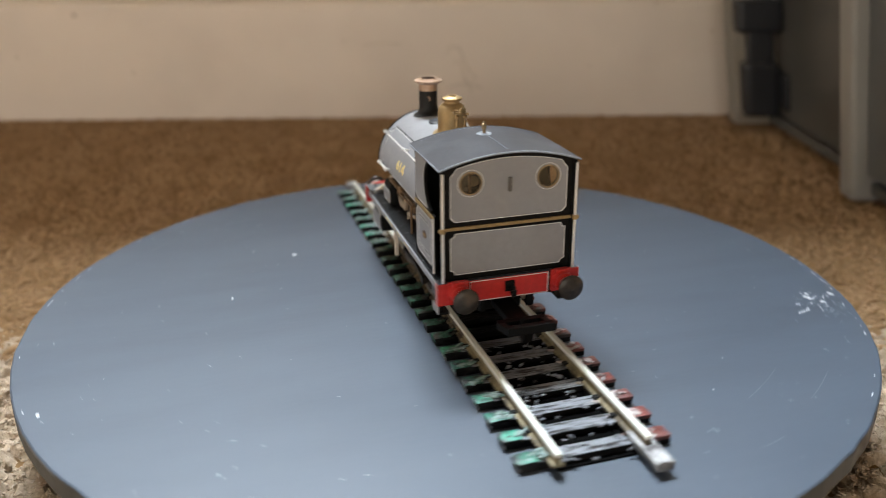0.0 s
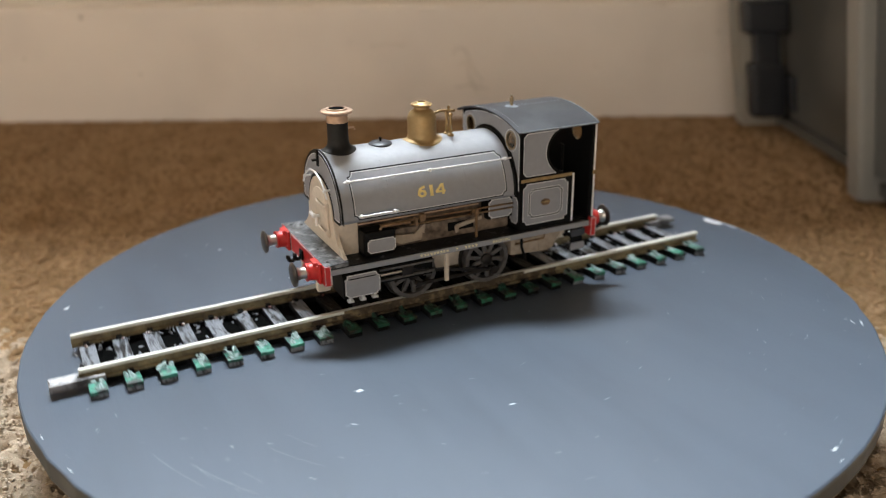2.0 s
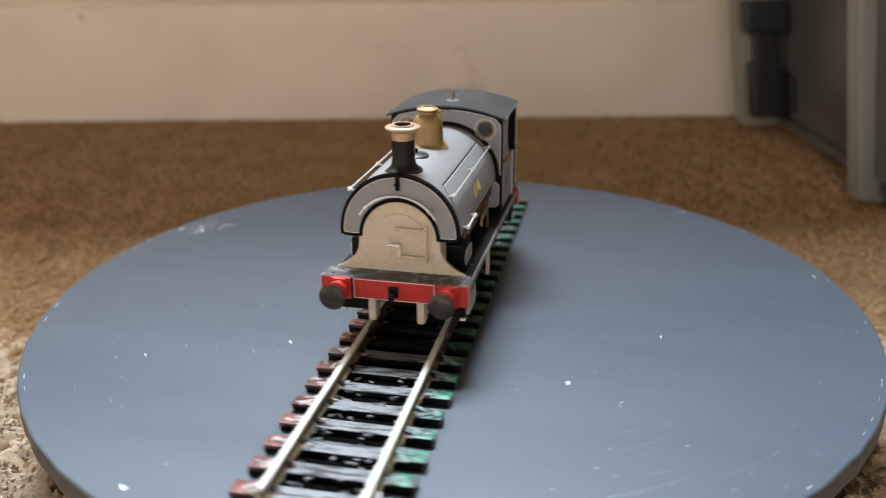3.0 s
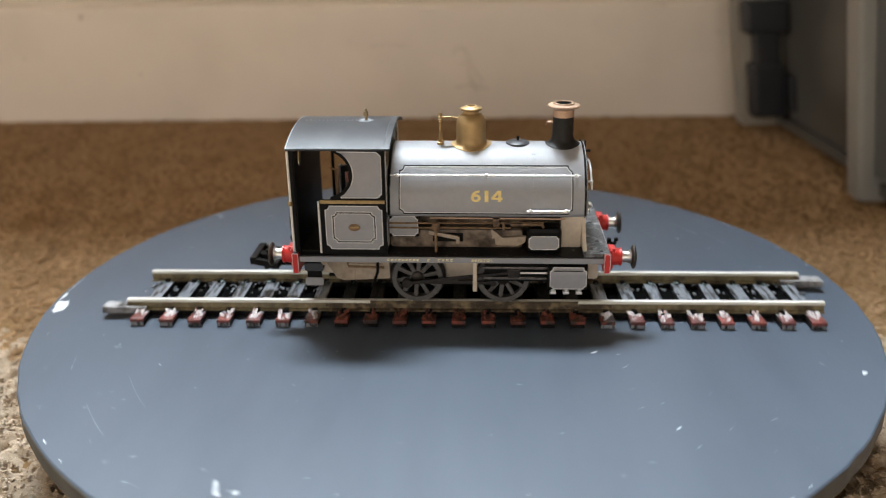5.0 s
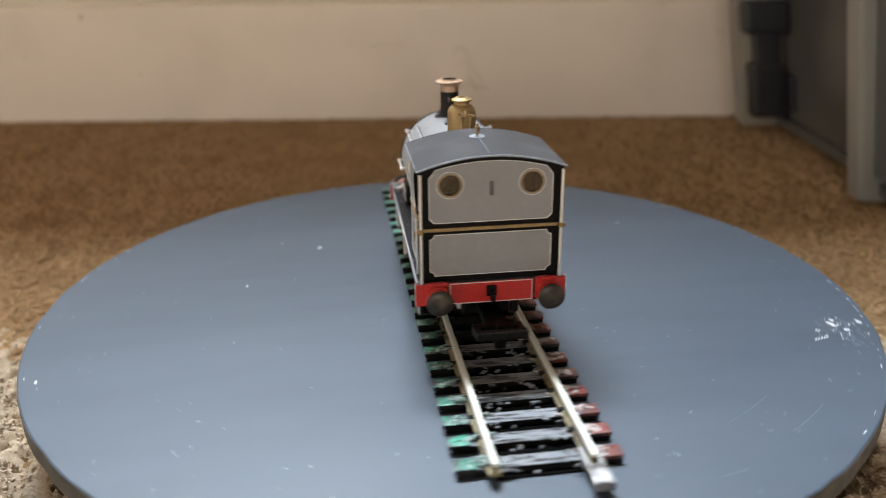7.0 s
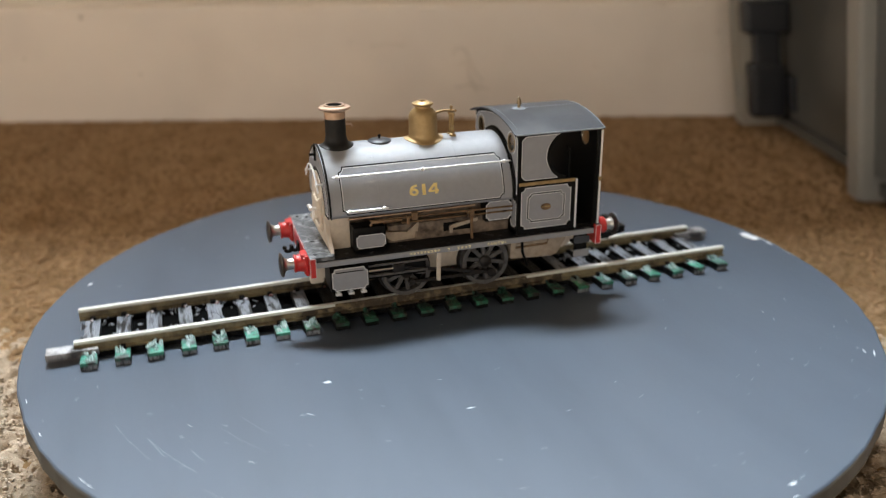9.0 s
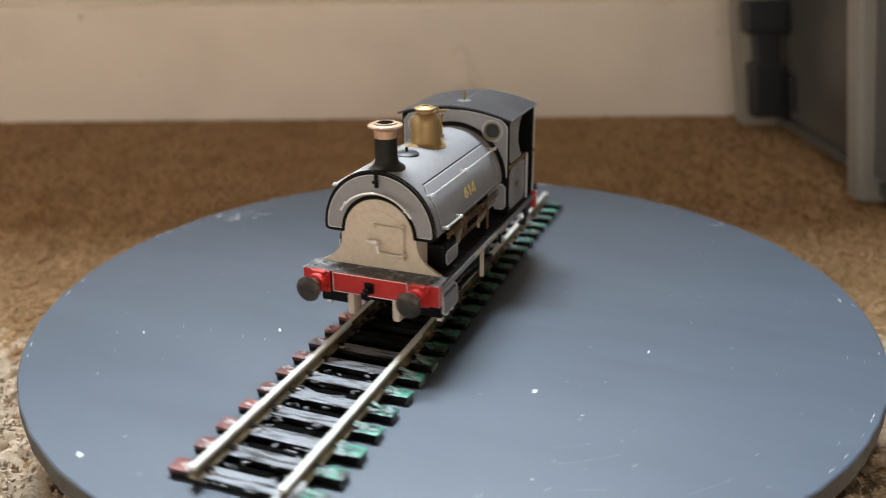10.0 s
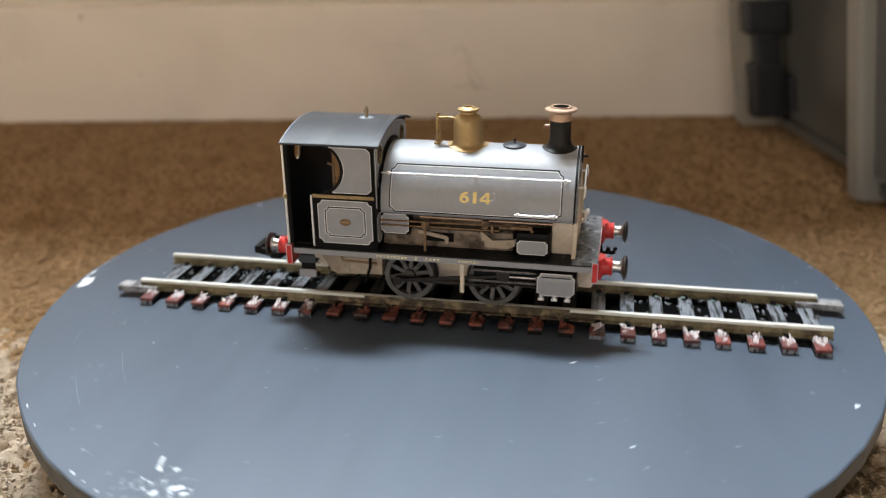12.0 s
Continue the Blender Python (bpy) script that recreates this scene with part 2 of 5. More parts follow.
def ball(bm, at, r, seg=10):
    bmesh.ops.create_uvsphere(bm, u_segments=seg, v_segments=seg // 2 + 1, radius=r, matrix=Matrix.Translation(at))
    return bm


def plate(bm, outer, holes, put, depth):
    """A flat sheet with holes, from outlines in two axes; put(u, v, w) gives the place, w runs over the thickness."""
    edges = []
    for loop in [outer] + list(holes):
        vs = [bm.verts.new(put(u, v, 0)) for u, v in loop]
        edges += [bm.edges.new((a, b)) for a, b in zip(vs, vs[1:] + vs[:1])]
    r = bmesh.ops.triangle_fill(bm, use_beauty=True, use_dissolve=False, edges=edges)
    faces = [g for g in r["geom"] if isinstance(g, bmesh.types.BMFace)]
    ex = bmesh.ops.extrude_face_region(bm, geom=faces)
    off = Vector(put(0, 0, depth)) - Vector(put(0, 0, 0))
    bmesh.ops.translate(bm, vec=off, verts=[g for g in ex["geom"] if isinstance(g, bmesh.types.BMVert)])
    return bm


def strip(bm, a, b, put, depth):
    """A flat band between two outlines of as many points, raised by depth."""
    n = len(a)
    A0, B0 = [bm.verts.new(put(*p, 0)) for p in a], [bm.verts.new(put(*p, 0)) for p in b]
    A1, B1 = [bm.verts.new(put(*p, depth)) for p in a], [bm.verts.new(put(*p, depth)) for p in b]
    for i in range(n):
        j = (i + 1) % n
        for q in ((A1[i], A1[j], B1[j], B1[i]), (A0[i], A0[j], A1[j], A1[i]), (B0[i], B0[j], B1[j], B1[i])):
            bm.faces.new(q)
    return bm


def circle(u, v, r, n=28):
    return [(u + r * math.cos(2 * math.pi * i / n), v + r * math.sin(2 * math.pi * i / n)) for i in range(n)]


def notched(u0, u1, v0, v1, r, inset=0.0, n=6, fine=0):
    """A rectangle whose corners are bitten out in quarter circles; fine: extra points along the upright sides."""
    R = r + inset
    a0 = math.asin(min(1.0, inset / R)) if inset else 0.0
    out = []
    for cu, cv, base in ((u0, v0, 90), (u1, v0, 180), (u1, v1, 270), (u0, v1, 0)):
        for i in range(n + 1):
            a = radians(base) - a0 - (math.pi / 2 - 2 * a0) * i / n
            out.append((cu + R * math.cos(a), cv + R * math.sin(a)))
        if fine and base in (180, 0):
            p = out[-1]
            q = (p[0], 2 * (v0 + v1) / 2 - p[1])
            for i in range(1, fine):
                out.append((p[0] + (q[0] - p[0]) * i / fine, p[1] + (q[1] - p[1]) * i / fine))
    return out


def lettering(bm, text, size, put, thick=0.05, bold=0.0):
    """Raised characters of the built-in font, centred; put(u, v, w) gives the place."""
    cu = bpy.data.curves.new("lettering", "FONT")
    cu.body, cu.size, cu.align_x, cu.align_y, cu.offset = text, size, "CENTER", "CENTER", bold
    cu.resolution_u = 4
    ob = new("lettering", cu)
    bpy.context.view_layer.update()
    me = bpy.data.meshes.new_from_object(ob.evaluated_get(bpy.context.evaluated_depsgraph_get()))
    t = bmesh.new()
    t.from_mesh(me)
    bmesh.ops.triangulate(t, faces=t.faces[:])
    for f in t.faces:
        lo = [bm.verts.new(put(v.co.x, v.co.y, thick)) for v in f.verts]
        bm.faces.new(lo)
    t.free()
    bpy.data.objects.remove(ob)
    bpy.data.meshes.remove(me)
    bpy.data.curves.remove(cu)
    return bm


def bowed(bm, u0, u1, v0, v1, r, put, depth, rows=16):
    """A panel with bitten corners laid over a bowed surface, row by row."""
    top, foot = [], []
    for i in range(rows + 1):
        v = v0 + (v1 - v0) * i / rows
        d = min(v - v0, v1 - v)
        e = math.sqrt(r * r - d * d) if d < r else 0.0
        top.append((bm.verts.new(put(u0 + e, v, depth)), bm.verts.new(put(u1 - e, v, depth))))
        foot.append((bm.verts.new(put(u0 + e, v, 0)), bm.verts.new(put(u1 - e, v, 0))))
    for i in range(rows):
        bm.faces.new((top[i][0], top[i][1], top[i + 1][1], top[i + 1][0]))
        for k in (0, 1):
            bm.faces.new((top[i][k], top[i + 1][k], foot[i + 1][k], foot[i][k]))
    for i in (0, rows):
        bm.faces.new((top[i][0], top[i][1], foot[i][1], foot[i][0]))
    return bm


def inset(loop, d):
    """A closed outline, turning left, drawn in by d."""
    out = []
    for i, (u, v) in enumerate(loop):
        a, b = loop[i - 1], loop[(i + 1) % len(loop)]
        t = Vector((b[0] - a[0], b[1] - a[1])).normalized()
        out.append((u - t.y * d, v + t.x * d))
    return out


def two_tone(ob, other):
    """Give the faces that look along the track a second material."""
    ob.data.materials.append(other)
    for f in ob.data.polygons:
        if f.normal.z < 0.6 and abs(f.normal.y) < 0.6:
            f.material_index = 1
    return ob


def empty(name, m, label, category, group=""):
    ob = new(name)
    ob.empty_display_size = 0.01
    ob.matrix_world = m
    return tagged(ob, label, category, group)


# ---- the room ----
def relief(x, y):
    """Height of the matted pile over the carpet's level."""
    warp = noise.noise((x * 190, y * 190, 3.0)) * 0.004
    h = 0.0028 * noise.noise((x * 230, (y + warp) * 280, 0.0)) - 0.0014 * max(0.0, 0.22 - abs(noise.noise(((x + warp) * 240, (y - warp) * 240, 7.0)))) / 0.22
    return h + 0.0012 * noise.noise((x * 700, y * 700, 1.0)) + 0.0008 - 0.0028 * min(1.0, max(0.0, y / 0.035))


def room():
    def slab(name, b, mat, label=""):
        bm = bmesh.new()
        box(bm, *b)
        ob = part(name, bm, mat, None, scale=1)
        return tagged(ob, label, "", "", "structure")

    x0, x1, y0, z1 = -2.0, 1.5, -2.6, 2.4
    wy, t = WALL_Y + 0.012, 0.22
    # window wall in one piece with its opening
    bm = bmesh.new()
    wx0, wx1, wz0, wz1 = WIN
    plate(bm, [(x0, CARPET), (x1, CARPET), (x1, z1), (x0, z1)], [[(wx0, wz0), (wx1, wz0), (wx1, wz1), (wx0, wz1)]], lambda u, v, w: (u, wy + w, v), t)
    tagged(part("wall_north", bm, PLASTER, None, scale=1), "cream painted wall with a window opening", "", "", "structure")
    # south wall, with an assumed opening for the rear fill
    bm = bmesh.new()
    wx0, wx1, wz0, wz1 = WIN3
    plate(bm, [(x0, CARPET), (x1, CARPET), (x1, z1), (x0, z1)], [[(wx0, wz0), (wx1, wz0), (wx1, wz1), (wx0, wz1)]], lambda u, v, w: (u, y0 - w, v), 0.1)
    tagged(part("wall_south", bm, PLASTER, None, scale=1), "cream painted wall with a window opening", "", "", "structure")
    # west wall, with an assumed opening for the side fill
    bm = bmesh.new()
    wy0, wy1, wz0, wz1 = WIN2
    plate(bm, [(y0, CARPET), (wy + t, CARPET), (wy + t, z1), (y0, z1)], [[(wy0, wz0), (wy1, wz0), (wy1, wz1), (wy0, wz1)]], lambda u, v, w: (x0 - w, u, v), 0.1)
    tagged(part("wall_west", bm, PLASTER, None, scale=1), "cream painted wall with a window opening", "", "", "structure")
    slab("wall_east", (x1, x1 + 0.1, y0, wy + t, CARPET, z1), PLASTER, "plain cream painted wall")
    slab("ceiling", (x0 - 0.1, x1 + 0.1, y0 - 0.1, wy + t, z1, z1 + 0.1), CEIL, "plain white ceiling")
    # skirting board with a rounded top edge
    prof = [(0, CARPET - 0.004), (0, 0.0395), (0.0012, 0.0422), (0.004, 0.0435), (0.012, 0.0440), (0.012, CARPET - 0.004)]
    bm = bmesh.new()
    plate(bm, prof, [], lambda u, v, w: (x0 + w, WALL_Y + u, v), x1 - x0)
    skirting = tagged(part("baseboard", bm, SKIRT, None, scale=1), "cream gloss-painted skirting board, scuffed", "", "", "structure")
    bm = bmesh.new()
    for pts in ([(0.002, 0.012), (0.005, 0.0165), (0.010, 0.0155), (0.0125, 0.010), (0.016, 0.002), (0.021, -0.004)], [(0.006, 0.006), (0.011, 0.008), (0.013, -0.002), (0.018, -0.012)],
                [(-0.048, 0.0175), (-0.038, 0.0188), (-0.026, 0.0178)], [(0.004, -0.008), (0.015, -0.006), (0.024, -0.009)]):
        tube(bm, [(x, WALL_Y - 0.0001, z) for x, z in pts], 0.00045, 6)
    for x, z, r in ((-0.221, 0.0365, 0.0016), (0.128, 0.041, 0.0012), (0.163, 0.024, 0.0012), (-0.06, 0.02, 0.0007), (-0.19, 0.002, 0.001), (-0.26, 0.012, 0.0012), (0.09, 0.004, 0.0008)):
        lathe(bm, [(r, 0.0), (r * 0.7, -0.0003)], (x, WALL_Y, z), "y", 10)
    scuffs = tagged(part("scuff_marks", bm, SCUFF, None, "faint brown scuffs and pencil marks", scale=1), kind="stuff")
    scuffs.parent = skirting
    # carpet: an uneven ground with a deep looped pile on the stretch in view
    bm = bmesh.new()
    box(bm, x0, x1, y0, wy, CARPET - 0.06, CARPET - 0.0012)
    floor = tagged(part("floor", bm, CARPET_MAT, None, scale=1), "tan brown carpet with a short looped pile", "", "", "structure")
    rng = np.random.RandomState(4)
    base = bmesh.new()
    bmesh.ops.create_icosphere(base, subdivisions=1, radius=1.0)
    bv = np.array([v.co[:] for v in base.verts])
    bf = np.array([[v.index for v in f.verts] for f in base.faces])
    base.free()
    spots, fine = [], []
    for step, ya, yb in ((0.0010, -0.115, 0.045), (0.0024, 0.0, WALL_Y)):
        for gx in np.arange(-0.40, 0.34, step):
            for gy in np.arange(ya, yb, step):
                small = yb < 0.1
                if math.hypot(gx, gy) < 0.088 or (small and (abs(gx) > 0.185 or abs(gx) < 0.055)):
                    continue
                # matted and tufted stretches run into one another
                edge = min(1.0, max(0.0, gy / 0.04))
                if abs(gx) < 0.185 and (rng.rand() < edge) == small:
                    continue
                spots.append((gx, gy))
                fine.append(small)
    spots = np.array(spots)
    n = len(spots)
    spots = spots + rng.uniform(-0.0015, 0.0015, (n, 2))
    spots[:, 1] = np.minimum(spots[:, 1], WALL_Y - 0.0015)
    size = rng.uniform(0.7, 1.3, (n, 3)) * np.array([0.0020, 0.0011, 0.0010])
    near = np.array(fine)
    size[near] *= np.array([0.40, 0.34, 0.24])
    wig = rng.uniform(0.6, 1.3, (n, len(bv), 1))
    wig[near] = rng.uniform(0.85, 1.15, (int(near.sum()), len(bv), 1))
    ang = rng.uniform(0, 6.28, n)
    ground = np.zeros(n)
    for i in np.nonzero(near)[0]:
        gx, gy = spots[i]
        ground[i] = relief(gx, gy)
        # the yarn lies in small whorls
        ang[i] = 7.0 * noise.noise((gx * 150, gy * 150, 9.0)) + rng.normal(0, 0.45)
    loc = bv[None] * wig * size[:, None]
    tip = rng.uniform(-0.9, 0.9, n)[:, None] * np.where(near, 0.20, 0.35)[:, None]
    loc = np.stack([np.cos(tip) * loc[..., 0] - np.sin(tip) * loc[..., 2], loc[..., 1], np.sin(tip) * loc[..., 0] + np.cos(tip) * loc[..., 2]], -1)
    c, s_ = np.cos(ang)[:, None], np.sin(ang)[:, None]
    X = c * loc[..., 0] - s_ * loc[..., 1] + spots[:, :1]
    Y = s_ * loc[..., 0] + c * loc[..., 1] + spots[:, 1:]
    Z = loc[..., 2] + CARPET - 0.0015 + rng.uniform(-0.0003, 0.0003, (n, 1)) + 0.0004 * np.sin(spots[:, :1] * 410 + 1.7 * np.sin(spots[:, 1:] * 330)) * np.cos(spots[:, 1:] * 450)
    Y = np.minimum(Y, WALL_Y - 0.0002)
    Z = np.where(near[:, None], loc[..., 2] + CARPET + ground[:, None] + rng.uniform(-0.00022, -0.00002, (n, 1)), Z)
    # paler yarn thins out towards the wall, a light falloff set by colour
    pale = rng.rand(n) < 1.0 - (spots[:, 1] + 0.10) / 0.12
    for pick, name, mat, label in ((~near, "pile", CARPET_PILE, "tufted tan and grey-brown carpet pile"), (near & pale, "yarn", CARPET_YARN, "fine twisted pale tan carpet yarn"), (near & ~pale, "brown_yarn", CARPET_NEAR, "fine twisted brown carpet yarn")):
        co = np.stack([X, Y, Z], -1)[pick].reshape(-1, 3)
        fc = (bf[None] + (np.arange(int(pick.sum())) * len(bv))[:, None, None]).reshape(-1, 3)
        me = bpy.data.meshes.new(name)
        me.from_pydata(co.tolist(), [], fc.tolist())
        me.materials.append(mat)
        me.shade_smooth()
        pile = new(name, me)
        pile.parent = floor
        tagged(pile, label, "", "", "stuff")
    # matted, twisted pile where the carpet comes nearest
    step, gx0, gx1, gy0, gy1 = 0.0008, -0.185, 0.185, -0.118, 0.04
    nx, ny = int((gx1 - gx0) / step), int((gy1 - gy0) / step)
    rows = []
    for j in range(ny):
        for i in range(nx):
            x, y = gx0 + i * step, gy0 + j * step
            h = 0.0 if math.hypot(x, y) < 0.084 else relief(x, y)
            rows.append((x, y, CARPET + h))
    quads = [(j * nx + i, j * nx + i + 1, (j + 1) * nx + i + 1, (j + 1) * nx + i) for j in range(ny - 1) for i in range(nx - 1)]
    me = bpy.data.meshes.new("matted_pile")
    me.from_pydata(rows, [], quads)
    me.materials.append(CARPET_NEAR)
    me.shade_smooth()
    mat_ob = new("matted_pile", me)
    mat_ob.parent = floor
    tagged(mat_ob, "matted pale tan carpet pile", "", "", "stuff")


def pile_material():
    m = material("carpet_pile", (0.40, 0.26, 0.147), 0.95, vary=0.15, scale=900, second=(0.31, 0.19, 0.097), second_at=(0.4, 0.7), second_scale=38, spec=0.1)
    nt = m.node_tree
    b = nt.nodes["Principled BSDF"]
    src = b.inputs["Base Color"].links[0].from_socket
    geo = nt.nodes.new("ShaderNodeNewGeometry")
    mr = nt.nodes.new("ShaderNodeMapRange")
    mr.inputs["To Min"].default_value, mr.inputs["To Max"].default_value = 0.93, 1.07
    nt.links.new(geo.outputs["Random Per Island"], mr.inputs["Value"])
    hs = nt.nodes.new("ShaderNodeHueSaturation")
    nt.links.new(mr.outputs[0], hs.inputs["Value"])
    nt.links.new(src, hs.inputs["Color"])
    nt.links.new(hs.outputs[0], b.inputs["Base Color"])
    return m


CARPET_PILE = pile_material()
# near mat, lighter than the pile to carry the brighter light there
CARPET_NEAR = material("carpet_mat", (0.47, 0.368, 0.27), 0.95, vary=0.2, scale=1300, second=(0.37, 0.278, 0.19), second_at=(0.45, 0.7), second_scale=200, spec=0.1, bump=0.6, bump_scale=2600)
room()


# ---- storage box beside the skirting ----
def storage_box():
    thing = empty("storage_box", Matrix.Translation((0.25, 0.2, CARPET)), "smoky clear plastic storage box with black clip latches, on the carpet", "storage box")

    def p(name, b, mat, label="", bev=0.0015, parent=thing):
        bm = bmesh.new()
        box(bm, *b, bev)
        ob = part(name, bm, mat, parent, label, scale=1)
        ob.matrix_parent_inverse = Matrix.Identity(4)
        for v in ob.data.vertices:
            v.co.x = 0.315 + (v.co.x - 0.315) * (1 + 1.2 * (v.co.z - CARPET))
            v.co -= Vector((0.25, 0.2, CARPET))
        return ob

    z0 = CARPET
    p("side_wall", (0.194, 0.200, -0.02, 0.292, z0 + 0.008, 0.16), PLASTIC, "smoky translucent side wall")
    p("end_wall", (0.190, 0.44, 0.292, 0.298, z0 + 0.008, 0.16), PLASTIC)
    p("end_wall", (0.190, 0.44, -0.026, -0.020, z0 + 0.008, 0.16), PLASTIC)
    p("side_wall", (0.434, 0.440, -0.02, 0.292, z0 + 0.008, 0.16), PLASTIC)
    p("bottom", (0.190, 0.44, -0.026, 0.298, z0 + 0.003, z0 + 0.008), PLASTIC, "smoky plastic base")
    p("rib", (0.176, 0.194, 0.1475, 0.160, z0, 0.158), PLASTIC_RIB, "clouded plastic upright rib", 0.002)
    p("rib", (0.184, 0.194, -0.02, 0.1475, z0 + 0.003, z0 + 0.009), PLASTIC)
    p("panel", (0.182, 0.186, -0.02, 0.1475, z0 + 0.012, 0.155), PLASTIC_PANEL, "smoky blue-grey plastic outer panel")
    p("rib", (0.170, 0.196, 0.283, 0.296, z0 + 0.002, 0.10), PLASTIC_CLEAR, "clear plastic corner rib", 0.002)
    p("contents", (0.206, 0.42, 0.0, 0.28, z0 + 0.009, 0.06), DARK_GOODS, "dark goods seen dimly through the plastic", 0.004)
    latch = p("latch", (0.1725, 0.1915, 0.270, 0.281, -0.017, 0.0135), LATCH, "black plastic clip latch", 0.003)
    p("latch_neck", (0.176, 0.189, 0.2715, 0.279, 0.0125, 0.030), LATCH, "", 0.001, latch)
    p("latch_hook", (0.1705, 0.194, 0.270, 0.282, 0.029, 0.047), LATCH, "", 0.003, latch)
    p("latch_tab", (0.191, 0.196, 0.262, 0.281, -0.012, 0.008), LATCH, "", 0.002, latch)


storage_box()


# ---- turntable ----
def turntable():
    thing = empty("turntable", Matrix.Identity(4), "round blue-grey painted turntable disc with chipped edge, on the carpet", "turntable")
    R = 101.4
    bm = bmesh.new()
    prof = [(0.01, -6.0), (R - 1.5, -6.0), (R - 0.4, -5.4), (R, -4.4), (R, -0.8), (R - 0.12, -0.2), (R - 0.45, 0.0), (60, 0.0), (0.01, 0.0)]
    rings = []
    seg = 160
    rng = random.Random(3)
    wob = [rng.uniform(-0.18, 0.18) for _ in range(seg)]
    for r, h in prof:
        rings.append([bm.verts.new(((r + (wob[i] if r > 90 else 0)) * math.cos(2 * math.pi * i / seg), (r + (wob[i] if r > 90 else 0)) * math.sin(2 * math.pi * i / seg), h)) for i in range(seg)])
    for k, (a, b) in enumerate(zip(rings, rings[1:])):
        for i in range(seg):
            f = bm.faces.new((a[i], a[(i + 1) % seg], b[(i + 1) % seg], b[i]))
            f.material_index = 1 if k < 4 else 2 if k < 5 else 0
    bm.faces.new(rings[0])
    bm.faces.new(rings[-1])
    disc = part("disc", bm, DISC, thing, "blue-grey satin painted disc")
    brush = disc.data.uv_layers.new(name="brushing")
    for loop in disc.data.loops:
        co = disc.data.vertices[loop.vertex_index].co
        brush.data[loop.index].uv = (co.x * 4 + 0.5, co.y * 4 + 0.5)
    disc.data.materials.append(DISC_EDGE)
    disc.data.materials.append(LIP)
    bm = bmesh.new()
    lathe(bm, [(62, CARPET * 1000 - 2), (62, CARPET * 1000 + 8), (58, CARPET * 1000 + 10), (58, -6.0)], (0, 0, 0), seg=64)
    part("base", bm, LATCH, thing, "dark plastic base")
    # chips in the paint: (x, y, length, width, turn)
    chips = [(-98.2, -8.0, 8.0, 4.6, 95), (-101.0, 4.5, 13.0, 1.2, 88), (-100.6, -3, 6, 2.2, 84), (-77.5, 61.5, 3.0, 0.5, 50), (-76.2, 60.0, 1.8, 0.5, 80),
             (-32.1, -86.1, 3.2, 1.6, 20), (-35.2, -88.0, 2.0, 1.2, 60), (-30.0, -87.2, 1.6, 1.2, 20), (-31.8, -93.0, 2.6, 1.4, 5),
             (-41.5, -93.6, 2.2, 1.3, 10), (88.5, -38.9, 2.0, 1.3, 60), (38.7, 33.0, 2.1, 1.3, 20), (13.9, 52.4, 1.6, 0.5, 5),
             (32.7, -30.8, 2.0, 0.9, 40), (44.9, -60.3, 1.5, 0.5, 60), (-29.5, 93.1, 1.6, 0.8, 10), (60, 82, 3.5, 0.8, -36)]
    for i in range(16):
        chips.append((rng.gauss(-34.5, 3.2), rng.gauss(-86.5, 2.6), rng.uniform(0.8, 2.2), rng.uniform(0.2, 0.45), rng.gauss(138, 7)))
    for i in range(5):
        q, d = rng.uniform(0, 6.283), rng.uniform(60, 96)
        if abs(d * math.sin(q) + 4) > 17:
            chips.append((d * math.cos(q), d * math.sin(q), rng.uniform(0.6, 1.4), rng.uniform(0.12, 0.28), math.degrees(q) + 90 + rng.gauss(0, 25)))
    for i in range(34):
        q = rng.choice((rng.uniform(0, 6.283), rng.gauss(-1.9, 0.4), rng.gauss(0.9, 0.3)))
        chips.append(((R - 1.5) * math.cos(q), (R - 1.5) * math.sin(q), rng.uniform(0.6, 2.4), rng.uniform(0.15, 0.4), math.degrees(q) + 90))
    for i in range(5):
        chips.append((-37.8 - i * 0.15, -81.6 + i * 0.8, 1.9, 0.42, 136))
    bm = bmesh.new()
    for x, y, a, b, turn in chips:
        vs = []
        for k in range(13):
            q = 2 * math.pi * k / 13
            rr = rng.uniform(0.5, 1.1)
            u, v = a / 2 * rr * math.cos(q), b / 2 * rr * math.sin(q)
            c, s_ = math.cos(radians(turn)), math.sin(radians(turn))
            px, py = x + c * u - s_ * v, y + s_ * u + c * v
            d = math.hypot(px, py)
            if d > R - 1.0:
                px, py = px * (R - 1.0) / d, py * (R - 1.0) / d
            vs.append(bm.verts.new((px, py, 0.05)))
        bm.faces.new(vs)
    tagged(part("chipped_paint", bm, CHIP, thing, "white chips where the paint has flaked"), kind="stuff")
    bm = bmesh.new()
    for _ in range(280):
        rr, q = (R - 3) * math.sqrt(rng.random()), rng.uniform(0, 6.283)
        if rng.random() < 0.35:
            rr = rng.uniform(80, R - 3)
        x, y = rr * math.cos(q), rr * math.sin(q)
        if rng.random() < 0.28:
            x, y = rng.gauss(-36, 4.0), rng.gauss(-87, 3.0)
        if math.hypot(x, y) > R - 2:
            continue
        if abs(y + 4) < 17:
            continue
        a, b, turn = rng.uniform(0.15, 0.8), rng.uniform(0.04, 0.12), rng.gauss(0.25, 0.5)
        c, s_ = math.cos(turn), math.sin(turn)
        vs = [bm.verts.new((x + c * u - s_ * v, y + s_ * u + c * v, 0.04)) for u, v in ((-a, 0), (-a * 0.2, -b), (a, 0.02), (a * 0.3, b))]
        bm.faces.new(vs)
    # long curved scratches in two bundles
    for mid, count in ((30, 7), (205, 3)):
        for _ in range(count):
            rr, q0, sweep, wide = rng.uniform(66, 93), radians(mid + rng.gauss(0, 9)), radians(rng.uniform(3, 12)), rng.uniform(0.02, 0.045)
